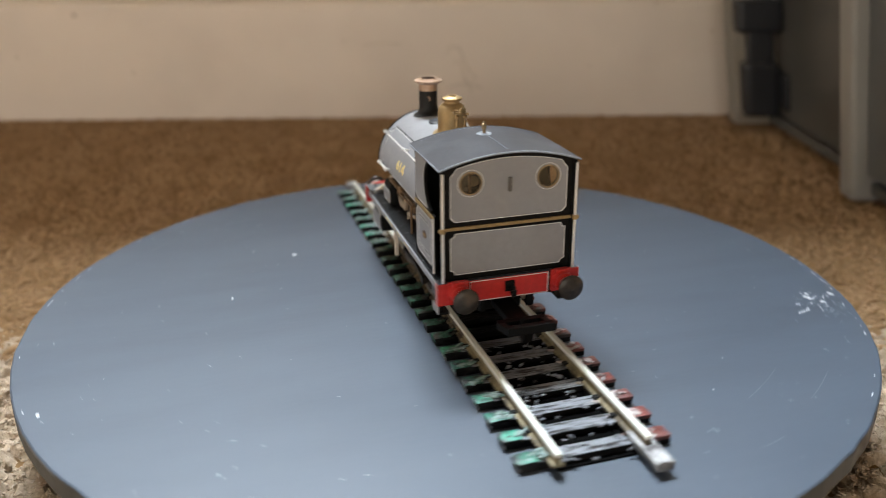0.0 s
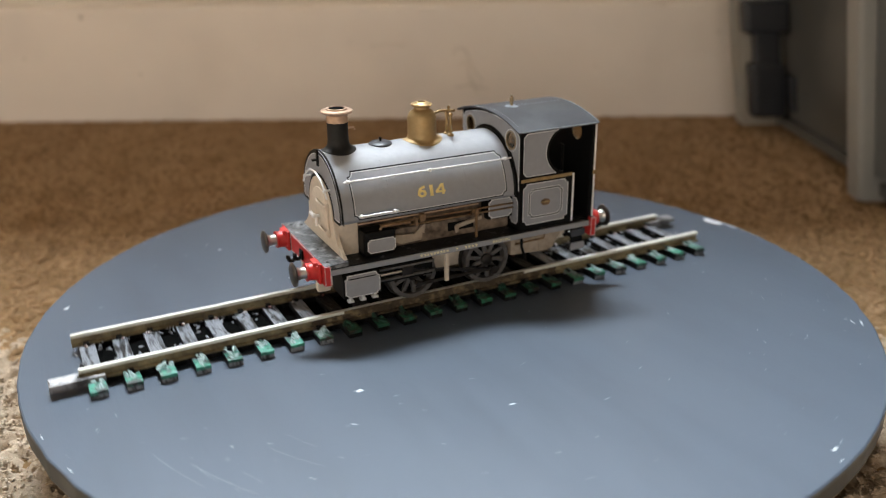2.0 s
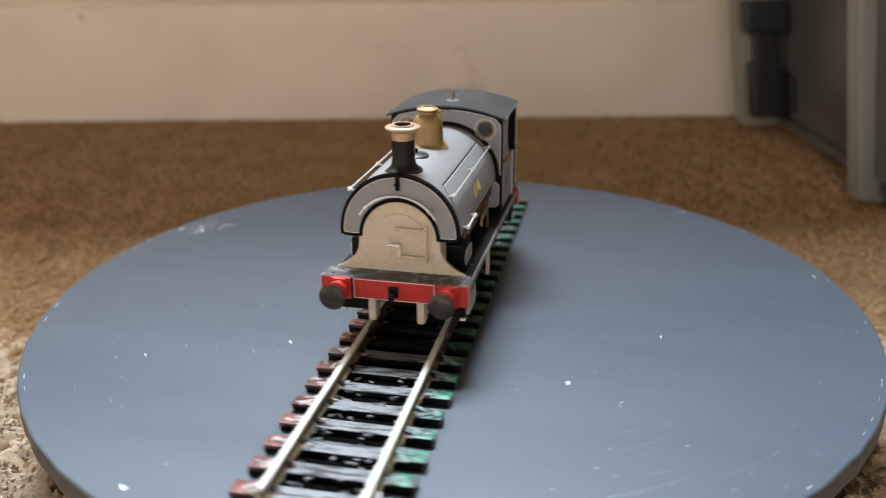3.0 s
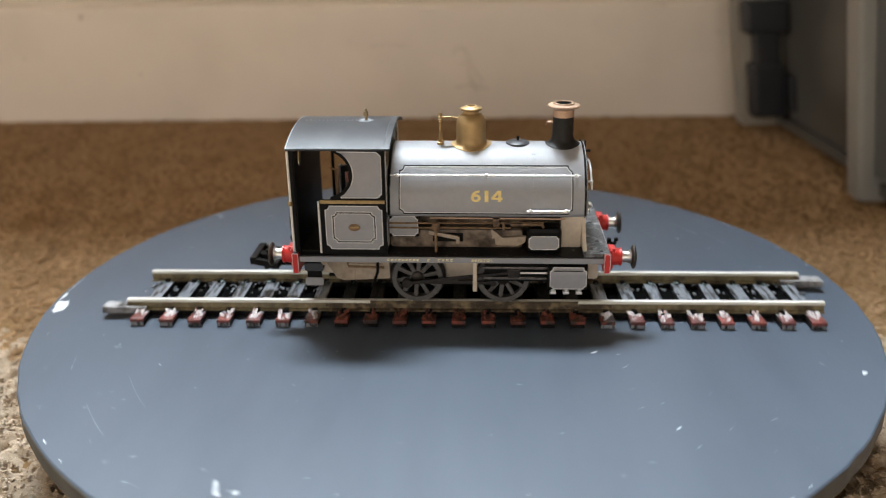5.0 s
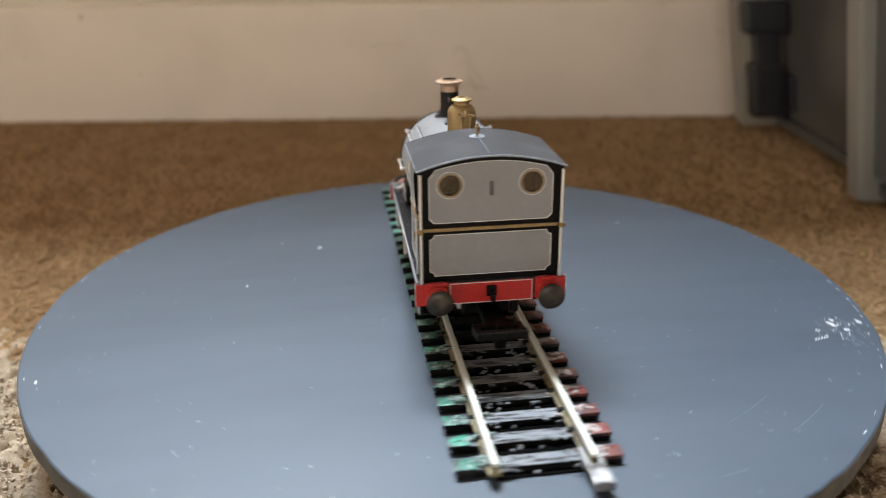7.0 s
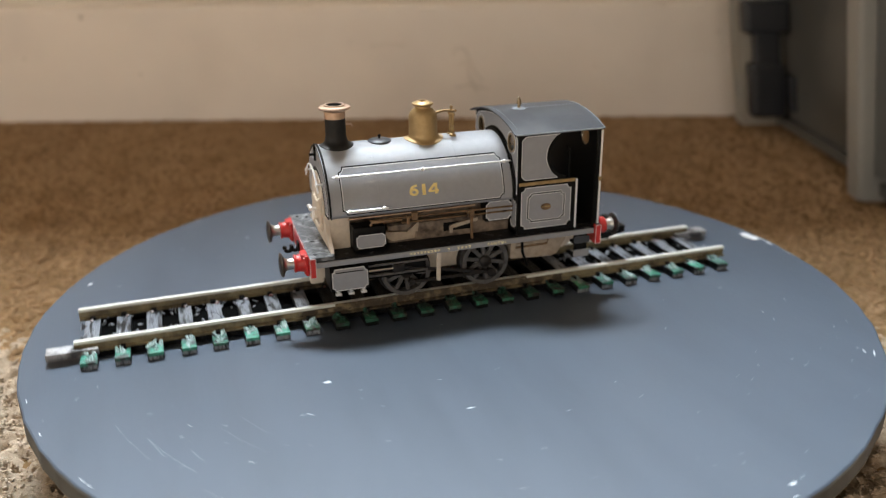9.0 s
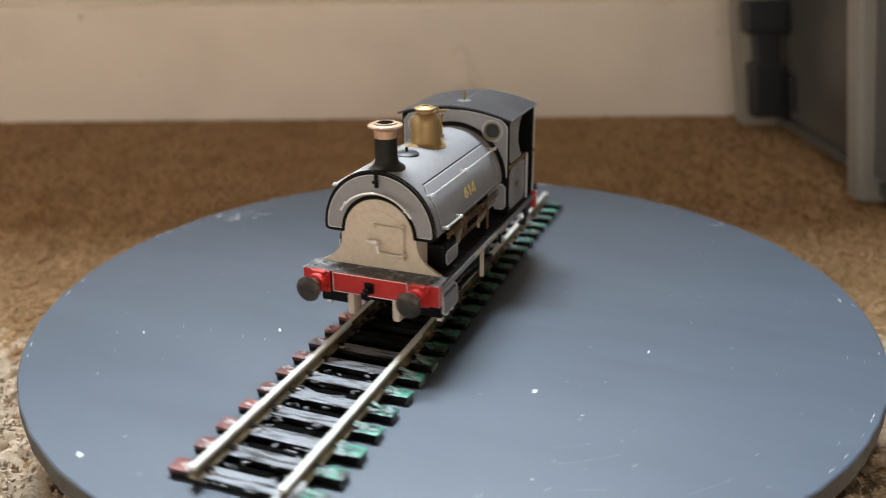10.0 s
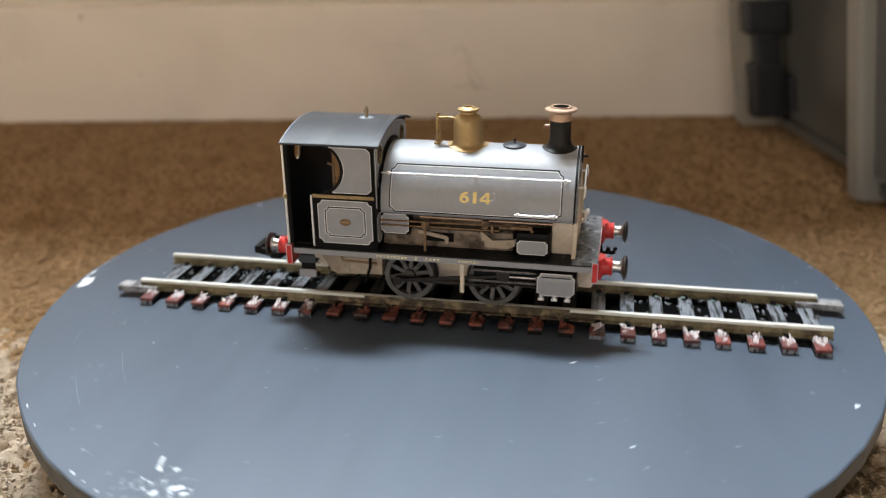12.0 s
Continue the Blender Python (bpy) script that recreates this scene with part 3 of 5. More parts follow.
            line = [[bm.verts.new(((rr + d + 1.2 * k / 10) * math.cos(q0 + sweep * k / 10), (rr + d + 1.2 * k / 10) * math.sin(q0 + sweep * k / 10), 0.04)) for d in (0, wide)] for k in range(11)]
            for a, b in zip(line, line[1:]):
                bm.faces.new((a[0], b[0], b[1], a[1]))
    tagged(part("scratches", bm, SCRATCH, thing, "short pale scratches in the paint"), kind="stuff")
    return thing


TABLE = turntable()


# ---- track ----
def track():
    thing = empty("model_track", Matrix.Identity(4), "straight model railway track with red and green sleeper ends, on turntable", "railway track")
    yc = -4.25
    rng = random.Random(8)
    smears = {(w, d): bmesh.new() for w in (True, False) for d in (1, -1)}
    for i in range(24):
        x = 86.4 - 7.0 * i + rng.uniform(-0.12, 0.12)
        bm = bmesh.new()
        w = 1.65 + rng.uniform(-0.1, 0.1)
        box(bm, x - w, x + w, yc - 14.9, yc + 14.9, 0.0, 1.7, 0.18)
        # sleepers under the engine: unpainted black, its shade in the colour too
        sleeper_mat = SLEEPER if i < 8 or i > 16 else SLEEPER_DARK
        sl = two_tone(part("sleeper", bm, sleeper_mat, thing, "black sleeper with smeared grey paint" if sleeper_mat == SLEEPER else ""), SLEEPER_DARK)
        for side, mat in ((1, GREEN_END), (-1, RED_END)) if i < 7 or i > 17 else ((1, GREEN_SHADED), (-1, RED_SHADED)):
            a, b = sorted((yc + side * 11.2, yc + side * (15.1 + rng.uniform(-0.15, 0.15))))
            bm = bmesh.new()
            box(bm, x - w - 0.04, x + w + 0.04, a, b, 1.0, 1.9 + rng.uniform(-0.1, 0.12), 0.28)
            # red faces along the track are darker, their shade put into the colour
            two_tone(part("painted_end", bm, mat, sl, "green-painted sleeper end" if side > 0 else "dull red painted sleeper end", smooth=True), SLEEPER_DARK if side > 0 else RED_SHADED)
            bm = bmesh.new()
            box(bm, x - 0.7, x + 0.7, yc + side * 8.74 - 1.7, yc + side * 8.74 + 1.7, 1.6, 2.4, 0.3)
            part("rail_chair", bm, SLEEPER_DARK, sl)
            heap = smears[(sleeper_mat == SLEEPER, side)]
            for k in range(9):
                p, d = rng.uniform(-1.25, 1.25), rng.uniform(1.3, 5.4)
                q = Matrix.Translation((x + p, yc + side * (8.74 + (d if k < 8 else -1.6)), max(1.85, 2.6 - 0.24 * d))) @ Matrix.Rotation(rng.gauss(0, 0.35), 4, "Z") @ Matrix.Rotation(side * -0.25, 4, "X") @ Matrix.Diagonal((rng.uniform(0.25, 0.6), rng.uniform(0.7, 1.4), rng.uniform(0.16, 0.32), 1))
                r = bmesh.ops.create_icosphere(heap, subdivisions=2, radius=1.0, matrix=q)
                for v in r["verts"]:
                    v.co += Vector((rng.uniform(-0.12, 0.12), rng.uniform(-0.12, 0.12), rng.uniform(-0.08, 0.08)))
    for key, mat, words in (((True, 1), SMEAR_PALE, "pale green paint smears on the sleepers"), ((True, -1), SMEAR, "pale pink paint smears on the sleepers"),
                            ((False, 1), SMEAR_GREEN, "green paint lumps on the sleepers, coloured dark for shade"), ((False, -1), SMEAR_RED, "red paint lumps on the sleepers, coloured dark for shade")):
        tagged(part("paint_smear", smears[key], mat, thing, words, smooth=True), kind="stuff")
    # black strip added for the deep shade between the sleepers
    bm = bmesh.new()
    box(bm, -77.5, 88.0, yc - 8.3, yc + 8.3, 0.0, 0.35, 0.1)
    part("bed", bm, BED, thing, "black strip darkening the gaps between the sleepers")
    for side in (1, -1):
        y = yc + side * 8.74
        x0, x1 = (-78.7, 89.3)
        prof = [(-1.15, 1.8), (1.15, 1.8), (1.15, 2.1), (0.4, 2.35), (0.33, 3.55), (0.5, 3.75), (-0.5, 3.75), (-0.33, 3.55), (-0.4, 2.35), (-1.15, 2.1)]
        bm = bmesh.new()
        plate(bm, prof, [], lambda u, v, w: (x0 + w, y + u, v), x1 - x0)
        rail = part("rail", bm, RAIL_SIDE, thing, "steel rail with brown tarnished sides")
        bm = bmesh.new()
        box(bm, x0, x1, y - 0.58, y + 0.58, 3.72, RAIL_TOP, 0.09)
        part("rail_head", bm, RAIL_HEAD, rail, "bright worn rail head")
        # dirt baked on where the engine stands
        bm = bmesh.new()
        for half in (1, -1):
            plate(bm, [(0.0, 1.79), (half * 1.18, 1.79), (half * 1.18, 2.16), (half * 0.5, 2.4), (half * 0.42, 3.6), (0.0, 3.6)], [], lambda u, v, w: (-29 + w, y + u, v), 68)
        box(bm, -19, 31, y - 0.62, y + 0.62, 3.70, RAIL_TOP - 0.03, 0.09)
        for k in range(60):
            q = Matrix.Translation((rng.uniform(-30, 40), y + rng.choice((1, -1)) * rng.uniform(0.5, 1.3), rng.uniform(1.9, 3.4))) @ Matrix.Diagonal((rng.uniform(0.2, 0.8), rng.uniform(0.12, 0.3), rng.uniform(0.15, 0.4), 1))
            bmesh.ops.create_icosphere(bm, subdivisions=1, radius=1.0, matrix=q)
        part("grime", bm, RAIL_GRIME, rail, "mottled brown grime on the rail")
        bm = bmesh.new()
        box(bm, -76, 87, y - 0.9, y + 0.9, 0.3, 1.5, 0.1)
        part("sleeper_web", bm, SLEEPER_DARK, thing)
    lumps = bmesh.new()
    for k in range(260):
        x = rng.choice((1, -1)) * rng.uniform(38, 84) + 5.3
        y = yc + rng.choice((1, -1)) * rng.uniform(1.0, 7.8)
        q = Matrix.Translation((x, y, 1.7)) @ Matrix.Rotation(rng.gauss(0, 0.5), 4, "Z") @ Matrix.Diagonal((rng.uniform(0.12, 0.4), rng.uniform(0.3, 1.0), rng.uniform(0.12, 0.4), 1))
        r = bmesh.ops.create_icosphere(lumps, subdivisions=1, radius=1.0, matrix=q)
        for v in r["verts"]:
            v.co += Vector((rng.uniform(-0.12, 0.12), rng.uniform(-0.12, 0.12), rng.uniform(-0.08, 0.08)))
    tagged(part("dried_paint", lumps, SLEEPER, thing, "dried lumps of black and grey paint"), kind="stuff")
    for x, side, d in ((89.3, 1, 1), (-78.7, -1, -1)):
        y = yc + side * 8.74
        a, b = sorted((x - d * 5.0, x + d * 6.0))
        bm = bmesh.new()
        box(bm, a, b, y - 1.75, y - 0.75, 1.5, 2.9, 0.25)
        box(bm, a, b, y + 0.75, y + 1.75, 1.5, 2.9, 0.25)
        box(bm, a, b, y - 1.7, y + 1.7, 1.2, 1.75, 0.15)
        part("rail_joiner", bm, JOINER, thing, "silver metal rail joiner")
        bm = bmesh.new()
        c0, c1 = sorted((x + d * 0.4, x + d * 5.8))
        box(bm, c0, c1, y - 0.8, y + 0.8, 1.6, 3.0, 0.2)
        part("joiner_tongue", bm, JOINER, thing)
    return thing


TRACK = track()


# ---- locomotive; x forward, y to its left, z over the turntable's top ----
TANK_R, TANK_Z = 13.0, 28.0


def tank_skin(side):
    """Places on the tank's curved side: u along the engine, v the height of the point, w outwards."""
    def put(u, v, w):
        if v <= TANK_Z:
            return (u, side * (TANK_R + w), v)
        c = min(1.0, (v - TANK_Z) / TANK_R)
        s = math.sqrt(1 - c * c)
        return (u, side * s * (TANK_R + w), TANK_Z + c * (TANK_R + w))
    return put


def arch(r, zc, z0, n=24):
    """An upside-down U: half-width r, centre zc, feet at z0."""
    return [(r, z0)] + [(r * math.cos(math.pi * i / n), zc + r * math.sin(math.pi * i / n)) for i in range(n + 1)] + [(-r, z0)]


def locomotive():
    thing = empty("model_locomotive", Matrix.Identity(4), "grey saddle-tank model steam locomotive with red buffer beams, on track", "model train")
    Z = RAIL_TOP

    def P(name, bm, mat, parent=thing, label="", smooth=False):
        bmesh.ops.translate(bm, vec=(0, 0, -Z), verts=bm.verts[:])
        return part(name, bm, mat, parent, label, smooth)

    N = bmesh.new
    yz = lambda x: (lambda u, v, w: (x + w, u, v))
    xz = lambda y, d=1: (lambda u, v, w: (u, y + d * w, v))

    # frames and footplate
    for s in (1, -1):
        P("frame_plate", plate(N(), [(-33, 16.8), (-33, 12), (-30, 10.2), (-14, 9.2), (20, 9.2), (33.5, 10.5), (34.5, 16.8)], [], xz(s * 6.0 - 0.4), 0.8), CREAM, label="cream-grey primer frame plate")
    foot = P("footplate", box(N(), -34.2, 35.8, -15.2, 15.2, 17.5, 18.3, 0.12), BLACK_DUSTY, label="black dusty footplate")
    for s in (1, -1):
        P("valance", box(N(), -34.0, 35.65, *sorted((s * 15.0, s * 15.55)), 16.7, 18.0, 0.1), GREY, foot, "grey footplate edge")
        # maker's words, too small to letter
        b = N()
        for u0, w in ((-13.8, 7.6), (-4.6, 0.9), (-2.2, 3.8)):
            k = max(1, int(w / 0.8))
            for i in range(k):
                c = -s * (u0 + (i + 0.5) * w / k)
                tall = 0.24 if i % 3 else 0.30
                box(b, c - 0.27, c - 0.11, *sorted((s * 15.5, s * 15.6)), 17.38 - tall, 17.38 + tall)
                box(b, c - 0.1, c + 0.27, *sorted((s * 15.5, s * 15.6)), 17.38 + tall - 0.2, 17.38 + tall)
                box(b, c - 0.1, c + 0.2, *sorted((s * 15.5, s * 15.6)), 17.38 - tall, 17.38 - tall + 0.16)
        lettering(b, "B R I S T O L", 0.84, lambda u, v, w, s=s: (-s * (8.1 + u * 1.05), s * (15.56 + w), 17.36 + v), 0.05, 0.035)
        P("gold_marks", b, GILT, foot, "gold lettering bars")
    P("front_deck", box(box(N(), 31.2, 35.66, -15.3, 15.3, 18.25, 19.32, 0.12), 31.6, 37.0, -15.9, 15.9, 19.33, 19.4), DECK_WORN, foot, "worn footplate with silvery scuffs")
    P("rear_deck", box(N(), -35.5, -34.42, -15.9, 15.9, 18.92, 19.02), ROOF, foot, "dark grey strip over the rear beam")
    m = N()
    for x, y in ((33.4, 12.2), (34.6, 5.0), (33.0, -13.0), (34.9, -8.0), (35.4, 13.6), (35.2, -14.2)):
        lathe(m, [(0.55, 19.3), (0.5, 19.6), (0.2, 19.75)], (x, y, 0), seg=10)
    tagged(P("deck_bolts", m, DECK_WORN, foot), kind="stuff")

    # buffer beams
    for d, xb, zb in ((1, 35.7, 14.6), (-1, -34.2, 14.0)):
        zt = 19.3 if d > 0 else 18.9
        beam = P("buffer_beam", box(N(), *sorted((xb, xb + d * 1.4)), -16.1, 16.1, zb, zt, 0.1), RED, label="red buffer beam with thin white lining")
        x = xb + d * 1.4
        put = lambda u, v, w, x=x, d=d: (x + d * w, u, v)
        P("lining", strip(N(), [(-8.9, zb + 0.1), (8.9, zb + 0.1), (8.9, zt - 0.1), (-8.9, zt - 0.1)], [(-8.72, zb + 0.28), (8.72, zb + 0.28), (8.72, zt - 0.28), (-8.72, zt - 0.28)], put, 0.06), WHITE, beam)
        for s in (1, -1):
            P("beam_gap", box(N(), *sorted((x - d * 0.1, x + d * 0.07)), *sorted((s * 9.0, s * 9.7)), zb - 0.05, zt + 0.03), BLACK, beam)
            pe = lambda u, v, w, s=s: (u, s * (16.1 + w), v)
            a, b = sorted((xb, x))
            P("lining", strip(N(), [(a, zb), (b, zb), (b, zt), (a, zt)], [(a + 0.11, zb + 0.11), (b - 0.11, zb + 0.11), (b - 0.11, zt - 0.11), (a + 0.11, zt - 0.11)], pe, 0.05), WHITE, beam)
            m = box(N(), *sorted((x, x + d * 0.7)), s * 11.65 - 2.35, s * 11.65 + 2.35, 14.5, 19.4, 0.25)
            box(m, *sorted((x, x + d * 1.5)), s * 11.65 - 1.5, s * 11.65 + 1.5, 17.5, 19.55, 0.25)
            for u in (-1.75, 1.75):
                for v in (15.2, 18.6):
                    lathe(m, [(0.3, d * 0.6), (0.3, d * 0.95), (0.05, d * 1.0)], (x, s * 11.65 + u, v), "x", 8)
            buf = P("buffer", m, RED, thing, "red buffer housing with a steel head")
            P("sleeve", lathe(N(), [(2.25, d * 0.5), (2.1, d * 1.2), (1.95, d * 2.4), (2.1, d * 2.6), (2.1, d * 3.0), (1.5, d * 3.1)], (x, s * 11.65, 17.1), "x", 24), RED, buf, smooth=True)
            P("shank", lathe(N(), [(1.4, d * 2.9), (1.3, d * 4.2), (1.55, d * 5.0), (2.3, d * 5.5)], (x, s * 11.65, 17.1), "x", 24), STEEL, buf, "bright steel shank", smooth=True)
            P("head", lathe(N(), [(1.4, d * 5.0), (2.75, d * 5.55), (2.85, d * 5.8), (2.6, d * 6.1), (1.5, d * 6.35), (0.05, d * 6.4)], (x, s * 11.65, 17.1), "x", 24), BUFFER_FACE, buf, "dark steel buffer head", smooth=True)
        # drawhook
        b = N()
        box(b, *sorted((x, x + d * 0.5)), -1.1, 1.1, 15.6, 18.0, 0.2)
        for c in (1.0, 2.7):
            tube(b, [(x + d * (c + 0.85 * math.cos(radians(q))), 0.25 * (c - 2), 16.7 + 0.95 * math.sin(radians(q))) for q in range(-210, 31, 20)], 0.5, 8)
        P("drawhook", b, BLACK, beam, "black coupling hook", smooth=True)
        for s in (1, -1):
            P("guard_iron", box(N(), *sorted((xb - d * (3.2 if d > 0 else 1.0), xb + d * 0.2)), *sorted((s * 4.5, s * 6.3)), 8.9 if d > 0 else 10.5, 14.2, 0.7), CREAM if d > 0 else BLACK, thing, smooth=True)

    # rear tension-lock coupling
    b = N()
    box(b, -42.5, -30, -2.2, 2.2, 10.2, 11.8, 0.2)
    box(b, -43.6, -41.8, -5.2, 5.2, 10.4, 12.2, 0.2)
    box(b, -48.8, -47.2, -5.2, 5.2, 11.6, 13.4, 0.2)
    for s in (1, -1):
        plate(b, [(-42.4, 10.4), (-48.6, 11.8), (-48.6, 13.2), (-42.4, 12.0)], [], xz(s * 4.6 - 0.65), 1.3)
    plate(b, [(-48.4, 13.4), (-46.2, 8.4), (-44.6, 9.2), (-45.6, 12.4)], [], xz(-1.1), 2.2)
    plate(b, [(-41.0, 11.4), (-45.0, 11.6), (-46.0, 13.6), (-44.6, 13.6), (-43.8, 12.5), (-41.0, 12.4)], [], xz(-0.6), 1.2)
    P("coupling", b, BLACK, label="black plastic tension-lock coupling")

    # saddle tank: an arch with rounded feet
    arcs = lambda cu, cv, r, a0, a1, n: [(cu + r * math.cos(radians(q)), cv + r * math.sin(radians(q))) for q in np.linspace(a0, a1, n)]
    outline = arcs(0, TANK_Z, TANK_R, 0, 180, 41) + arcs(-11.8, 28.0, 1.2, 190, 270, 6) + arcs(-8.8, 27.4, 0.6, 270, 360, 5)
    outline += arcs(0, 26.9, 8.2, 175, 5, 37) + arcs(8.8, 27.4, 0.6, 180, 270, 5) + arcs(11.8, 28.0, 1.2, 270, 350, 6)
    tank = P("saddle_tank", plate(N(), outline, [], yz(-13.6), 45.2), GREY, label="grey curved saddle tank", smooth=True)
    fx = yz(31.6)
    P("border", strip(N(), inset(outline, -0.04), inset(outline, 0.62), fx, 0.06), BLACK, tank, "black edge band")
    P("border", strip(N(), inset(outline, 0.66), inset(outline, 0.80), fx, 0.07), WHITE, tank)
    P("border", strip(N(), arcs(0, 26.9, 9.0, 0, 180, 37) + arcs(0, 26.9, 8.9, 180, 0, 37), arcs(0, 26.9, 8.2, 0, 180, 37) + arcs(0, 26.9, 8.3, 180, 0, 37), fx, 0.085), BLACK, tank)
    m = N()
    for q in np.linspace(-4, 184, 50):
        bmesh.ops.create_icosphere(m, subdivisions=1, radius=0.17, matrix=Matrix.Translation((31.05, 13.16 * math.cos(radians(q)), 28 + 13.16 * math.sin(radians(q)))))
    tagged(P("edge_rivets", m, BLACK, tank), kind="stuff")
    # beading at both ends
    for x in (31.2, -13.2):
        m = N()
        tube(m, [(x, y, z) for y, z in arch(13.03, 28.0, 27.4, 40)], 0.24 if x > 0 else 0.35, 6)
        P("beading", m, BLACK, tank, smooth=True)
    # lining on the tank sides, number, handrails
    for s in (1, -1):
        skin = tank_skin(s)
        for mat, i0, i1, w in ((BLACK, 0.0, 0.22, 0.04), (WHITE, 0.26, 0.40, 0.05)):
            P("lining", strip(N(), notched(-10.9, 28.4, 27.7, 37.9, 1.0, i0, fine=8), notched(-10.9, 28.4, 27.7, 37.9, 1.0, i1, fine=8), skin, w), mat, tank)
        m = N()
        digit = lambda u: (lambda a, b, w: skin(9.0 - s * (u + a * 1.12), 31.75 + b, w))
        six, one, four = digit(-2.45), digit(-0.05), digit(2.25)
        strip(m, [(0.98 * p, 0.84 * q - 0.38) for p, q in circle(0, 0, 1)], [(0.40 * p, 0.34 * q - 0.38) for p, q in circle(0, 0, 1)], six, 0.07)
        bend = lambda p, q, r: [((1 - f) ** 2 * p[0] + 2 * f * (1 - f) * q[0] + f * f * r[0], (1 - f) ** 2 * p[1] + 2 * f * (1 - f) * q[1] + f * f * r[1]) for f in np.linspace(0, 1, 10)]
        hi, lo = bend((-0.98, -0.40), (-0.95, 1.2), (0.72, 1.24)), bend((-0.40, -0.40), (-0.36, 0.72), (0.72, 0.74))
        for i in range(9):
            m.faces.new([m.verts.new(six(*p, 0.085)) for p in (hi[i], hi[i + 1], lo[i + 1], lo[i])])
        for k in range(10):
            z0, z1 = -1.22 + 0.244 * k, -0.976 + 0.244 * k
            m.faces.new([m.verts.new(one(*p, 0.08)) for p in ((-0.38, z0), (0.38, z0), (0.38, z1), (-0.38, z1))])
        plate(m, [(0.28, -1.22), (0.88, -1.22), (0.88, -0.72), (1.14, -0.72), (1.14, -0.26), (0.88, -0.26), (0.88, 1.22), (0.22, 1.22), (-1.08, -0.22), (-1.08, -0.72), (0.28, -0.72)], [[(0.28, -0.26), (-0.42, -0.26), (0.28, 0.52)]], four, 0.07)
        P("number", m, YELLOW, tank, "yellow painted running number 614")
        # long handrail with knobs
        hz, hy = 36.4, s * 11.55
        rail = P("handrail", tube(N(), [(30.0, hy, hz), (8.9, hy, hz), (-12.8, hy, hz)], 0.20), SILVER, tank, "silver wire handrail", smooth=True)
        for x in (29.0, 8.9, -11.2):
            m = ball(N(), (x, hy, hz), 0.5)
            tube(m, [(x, hy, hz), (x, s * 10.1, hz - 0.3)], 0.25, 6)
            P("knob", m, SILVER, rail, smooth=True)
        lz, ly = 28.75, s * 14.0
        low = P("handrail", tube(N(), [(27.6, ly, lz), (18.0, ly, lz)], 0.27), SILVER, tank, "short silver grab rail", smooth=True)
        for x in (26.9, 18.8):
            m = ball(N(), (x, ly, lz), 0.52)
            tube(m, [(x, ly, lz), (x, s * 12.9, lz)], 0.3, 6)
            P("knob", m, SILVER, low, smooth=True)
        # rivets down the tank seams
        m = N()
        for x in (20.0, 19.4, -0.3):
            for k in range(16):
                q = skin(x, 28.5 + k * 0.75, 0.0)
                bmesh.ops.create_icosphere(m, subdivisions=1, radius=0.13, matrix=Matrix.Translation(q))
        tagged(P("rivets", m, GREY, tank), kind="stuff")
    # arched handrail over the smokebox
    a = [(33.0, 9.7 * math.sin(radians(q)), 26.9 + 9.75 * math.cos(radians(q))) for q in range(-58, 59, 4)]
    hr = P("arched_handrail", tube(N(), a, 0.24), SILVER, tank, "curved silver handrail", smooth=True)
    for q in (-46, 46):
        y, z = 9.7 * math.sin(radians(q)), 26.9 + 9.75 * math.cos(radians(q))
        m = ball(N(), (33.0, y, z), 0.45)
        tube(m, [(33.0, y, z), (31.6, y, z)], 0.25, 6)
        P("knob", m, SILVER, hr, smooth=True)
    m = N()
    box(m, 31.7, 32.1, -0.45, 0.45, 37.6, 41.6, 0.1)
    box(m, 31.7, 33.2, -0.4, 0.4, 38.9, 39.4, 0.1)
    P("lamp_iron", m, BLACK, tank, "black lamp bracket")

    # smokebox with flared front
    prof = [(8.2, 26.9)]
    left = []
    for k in range(11):
        f = k / 10
        left.append((8.9 + 5.5 * f ** 2.1, 26.7 - 7.3 * f ** 0.75))
    arc = [(8.1 * math.cos(math.pi * i / 28), 26.9 + 8.1 * math.sin(math.pi * i / 28)) for i in range(29)]
    shape = arc + [(-y, z) for y, z in left] + [(y, z) for y, z in reversed(left)]
    smoke = P("smokebox", plate(N(), shape, [], yz(31.0), 0.9), CREAM, label="cream smokebox front with flared saddle", smooth=False)
    P("saddle", box(N(), 26.2, 31.05, -9.0, 9.0, 18.2, 27.6, 0.3), CREAM, smoke)
    P("door", lathe(N(), [(6.3, 0.0), (6.25, 0.18), (5.8, 0.3), (0.05, 0.5)], (31.88, 0, 26.3), "x", 40), CREAM, smoke, smooth=True)
    m = N()
    for z, y0 in ((29.4, -0.4), (23.2, 0.4)):
        tube(m, [(33.25, y0, z), (33.5, y0 + 1.2, z + 0.1), (33.5, 3.4, z - 0.1), (33.5, 5.0, z), (33.2, 6.0, z - 0.1)], 0.34, 8)
        for y in (y0, 5.9):
            ball(m, (33.3, y, z), 0.5)
        box(m, 32.6, 33.5, 5.6, 6.4, z - 0.8, z + 0.8, 0.2)
    tube(m, [(33.0, 6.0, 21.9), (33.0, 6.0, 30.4)], 0.26)
    bmesh.ops.translate(m, vec=(-0.7, 0, 0), verts=m.verts[:])
    P("hinge", m, CREAM, smoke, "cream door hinge straps", smooth=True)
    m = ball(N(), (34.4, 0.2, 25.9), 0.62)
    tube(m, [(33.0, 0.2, 25.7), (34.4, 0.2, 25.9)], 0.38)
    tube(m, [(34.4, 0.2, 25.9), (34.5, -1.6, 26.1)], 0.42)
    ball(m, (34.5, -1.7, 26.1), 0.5)
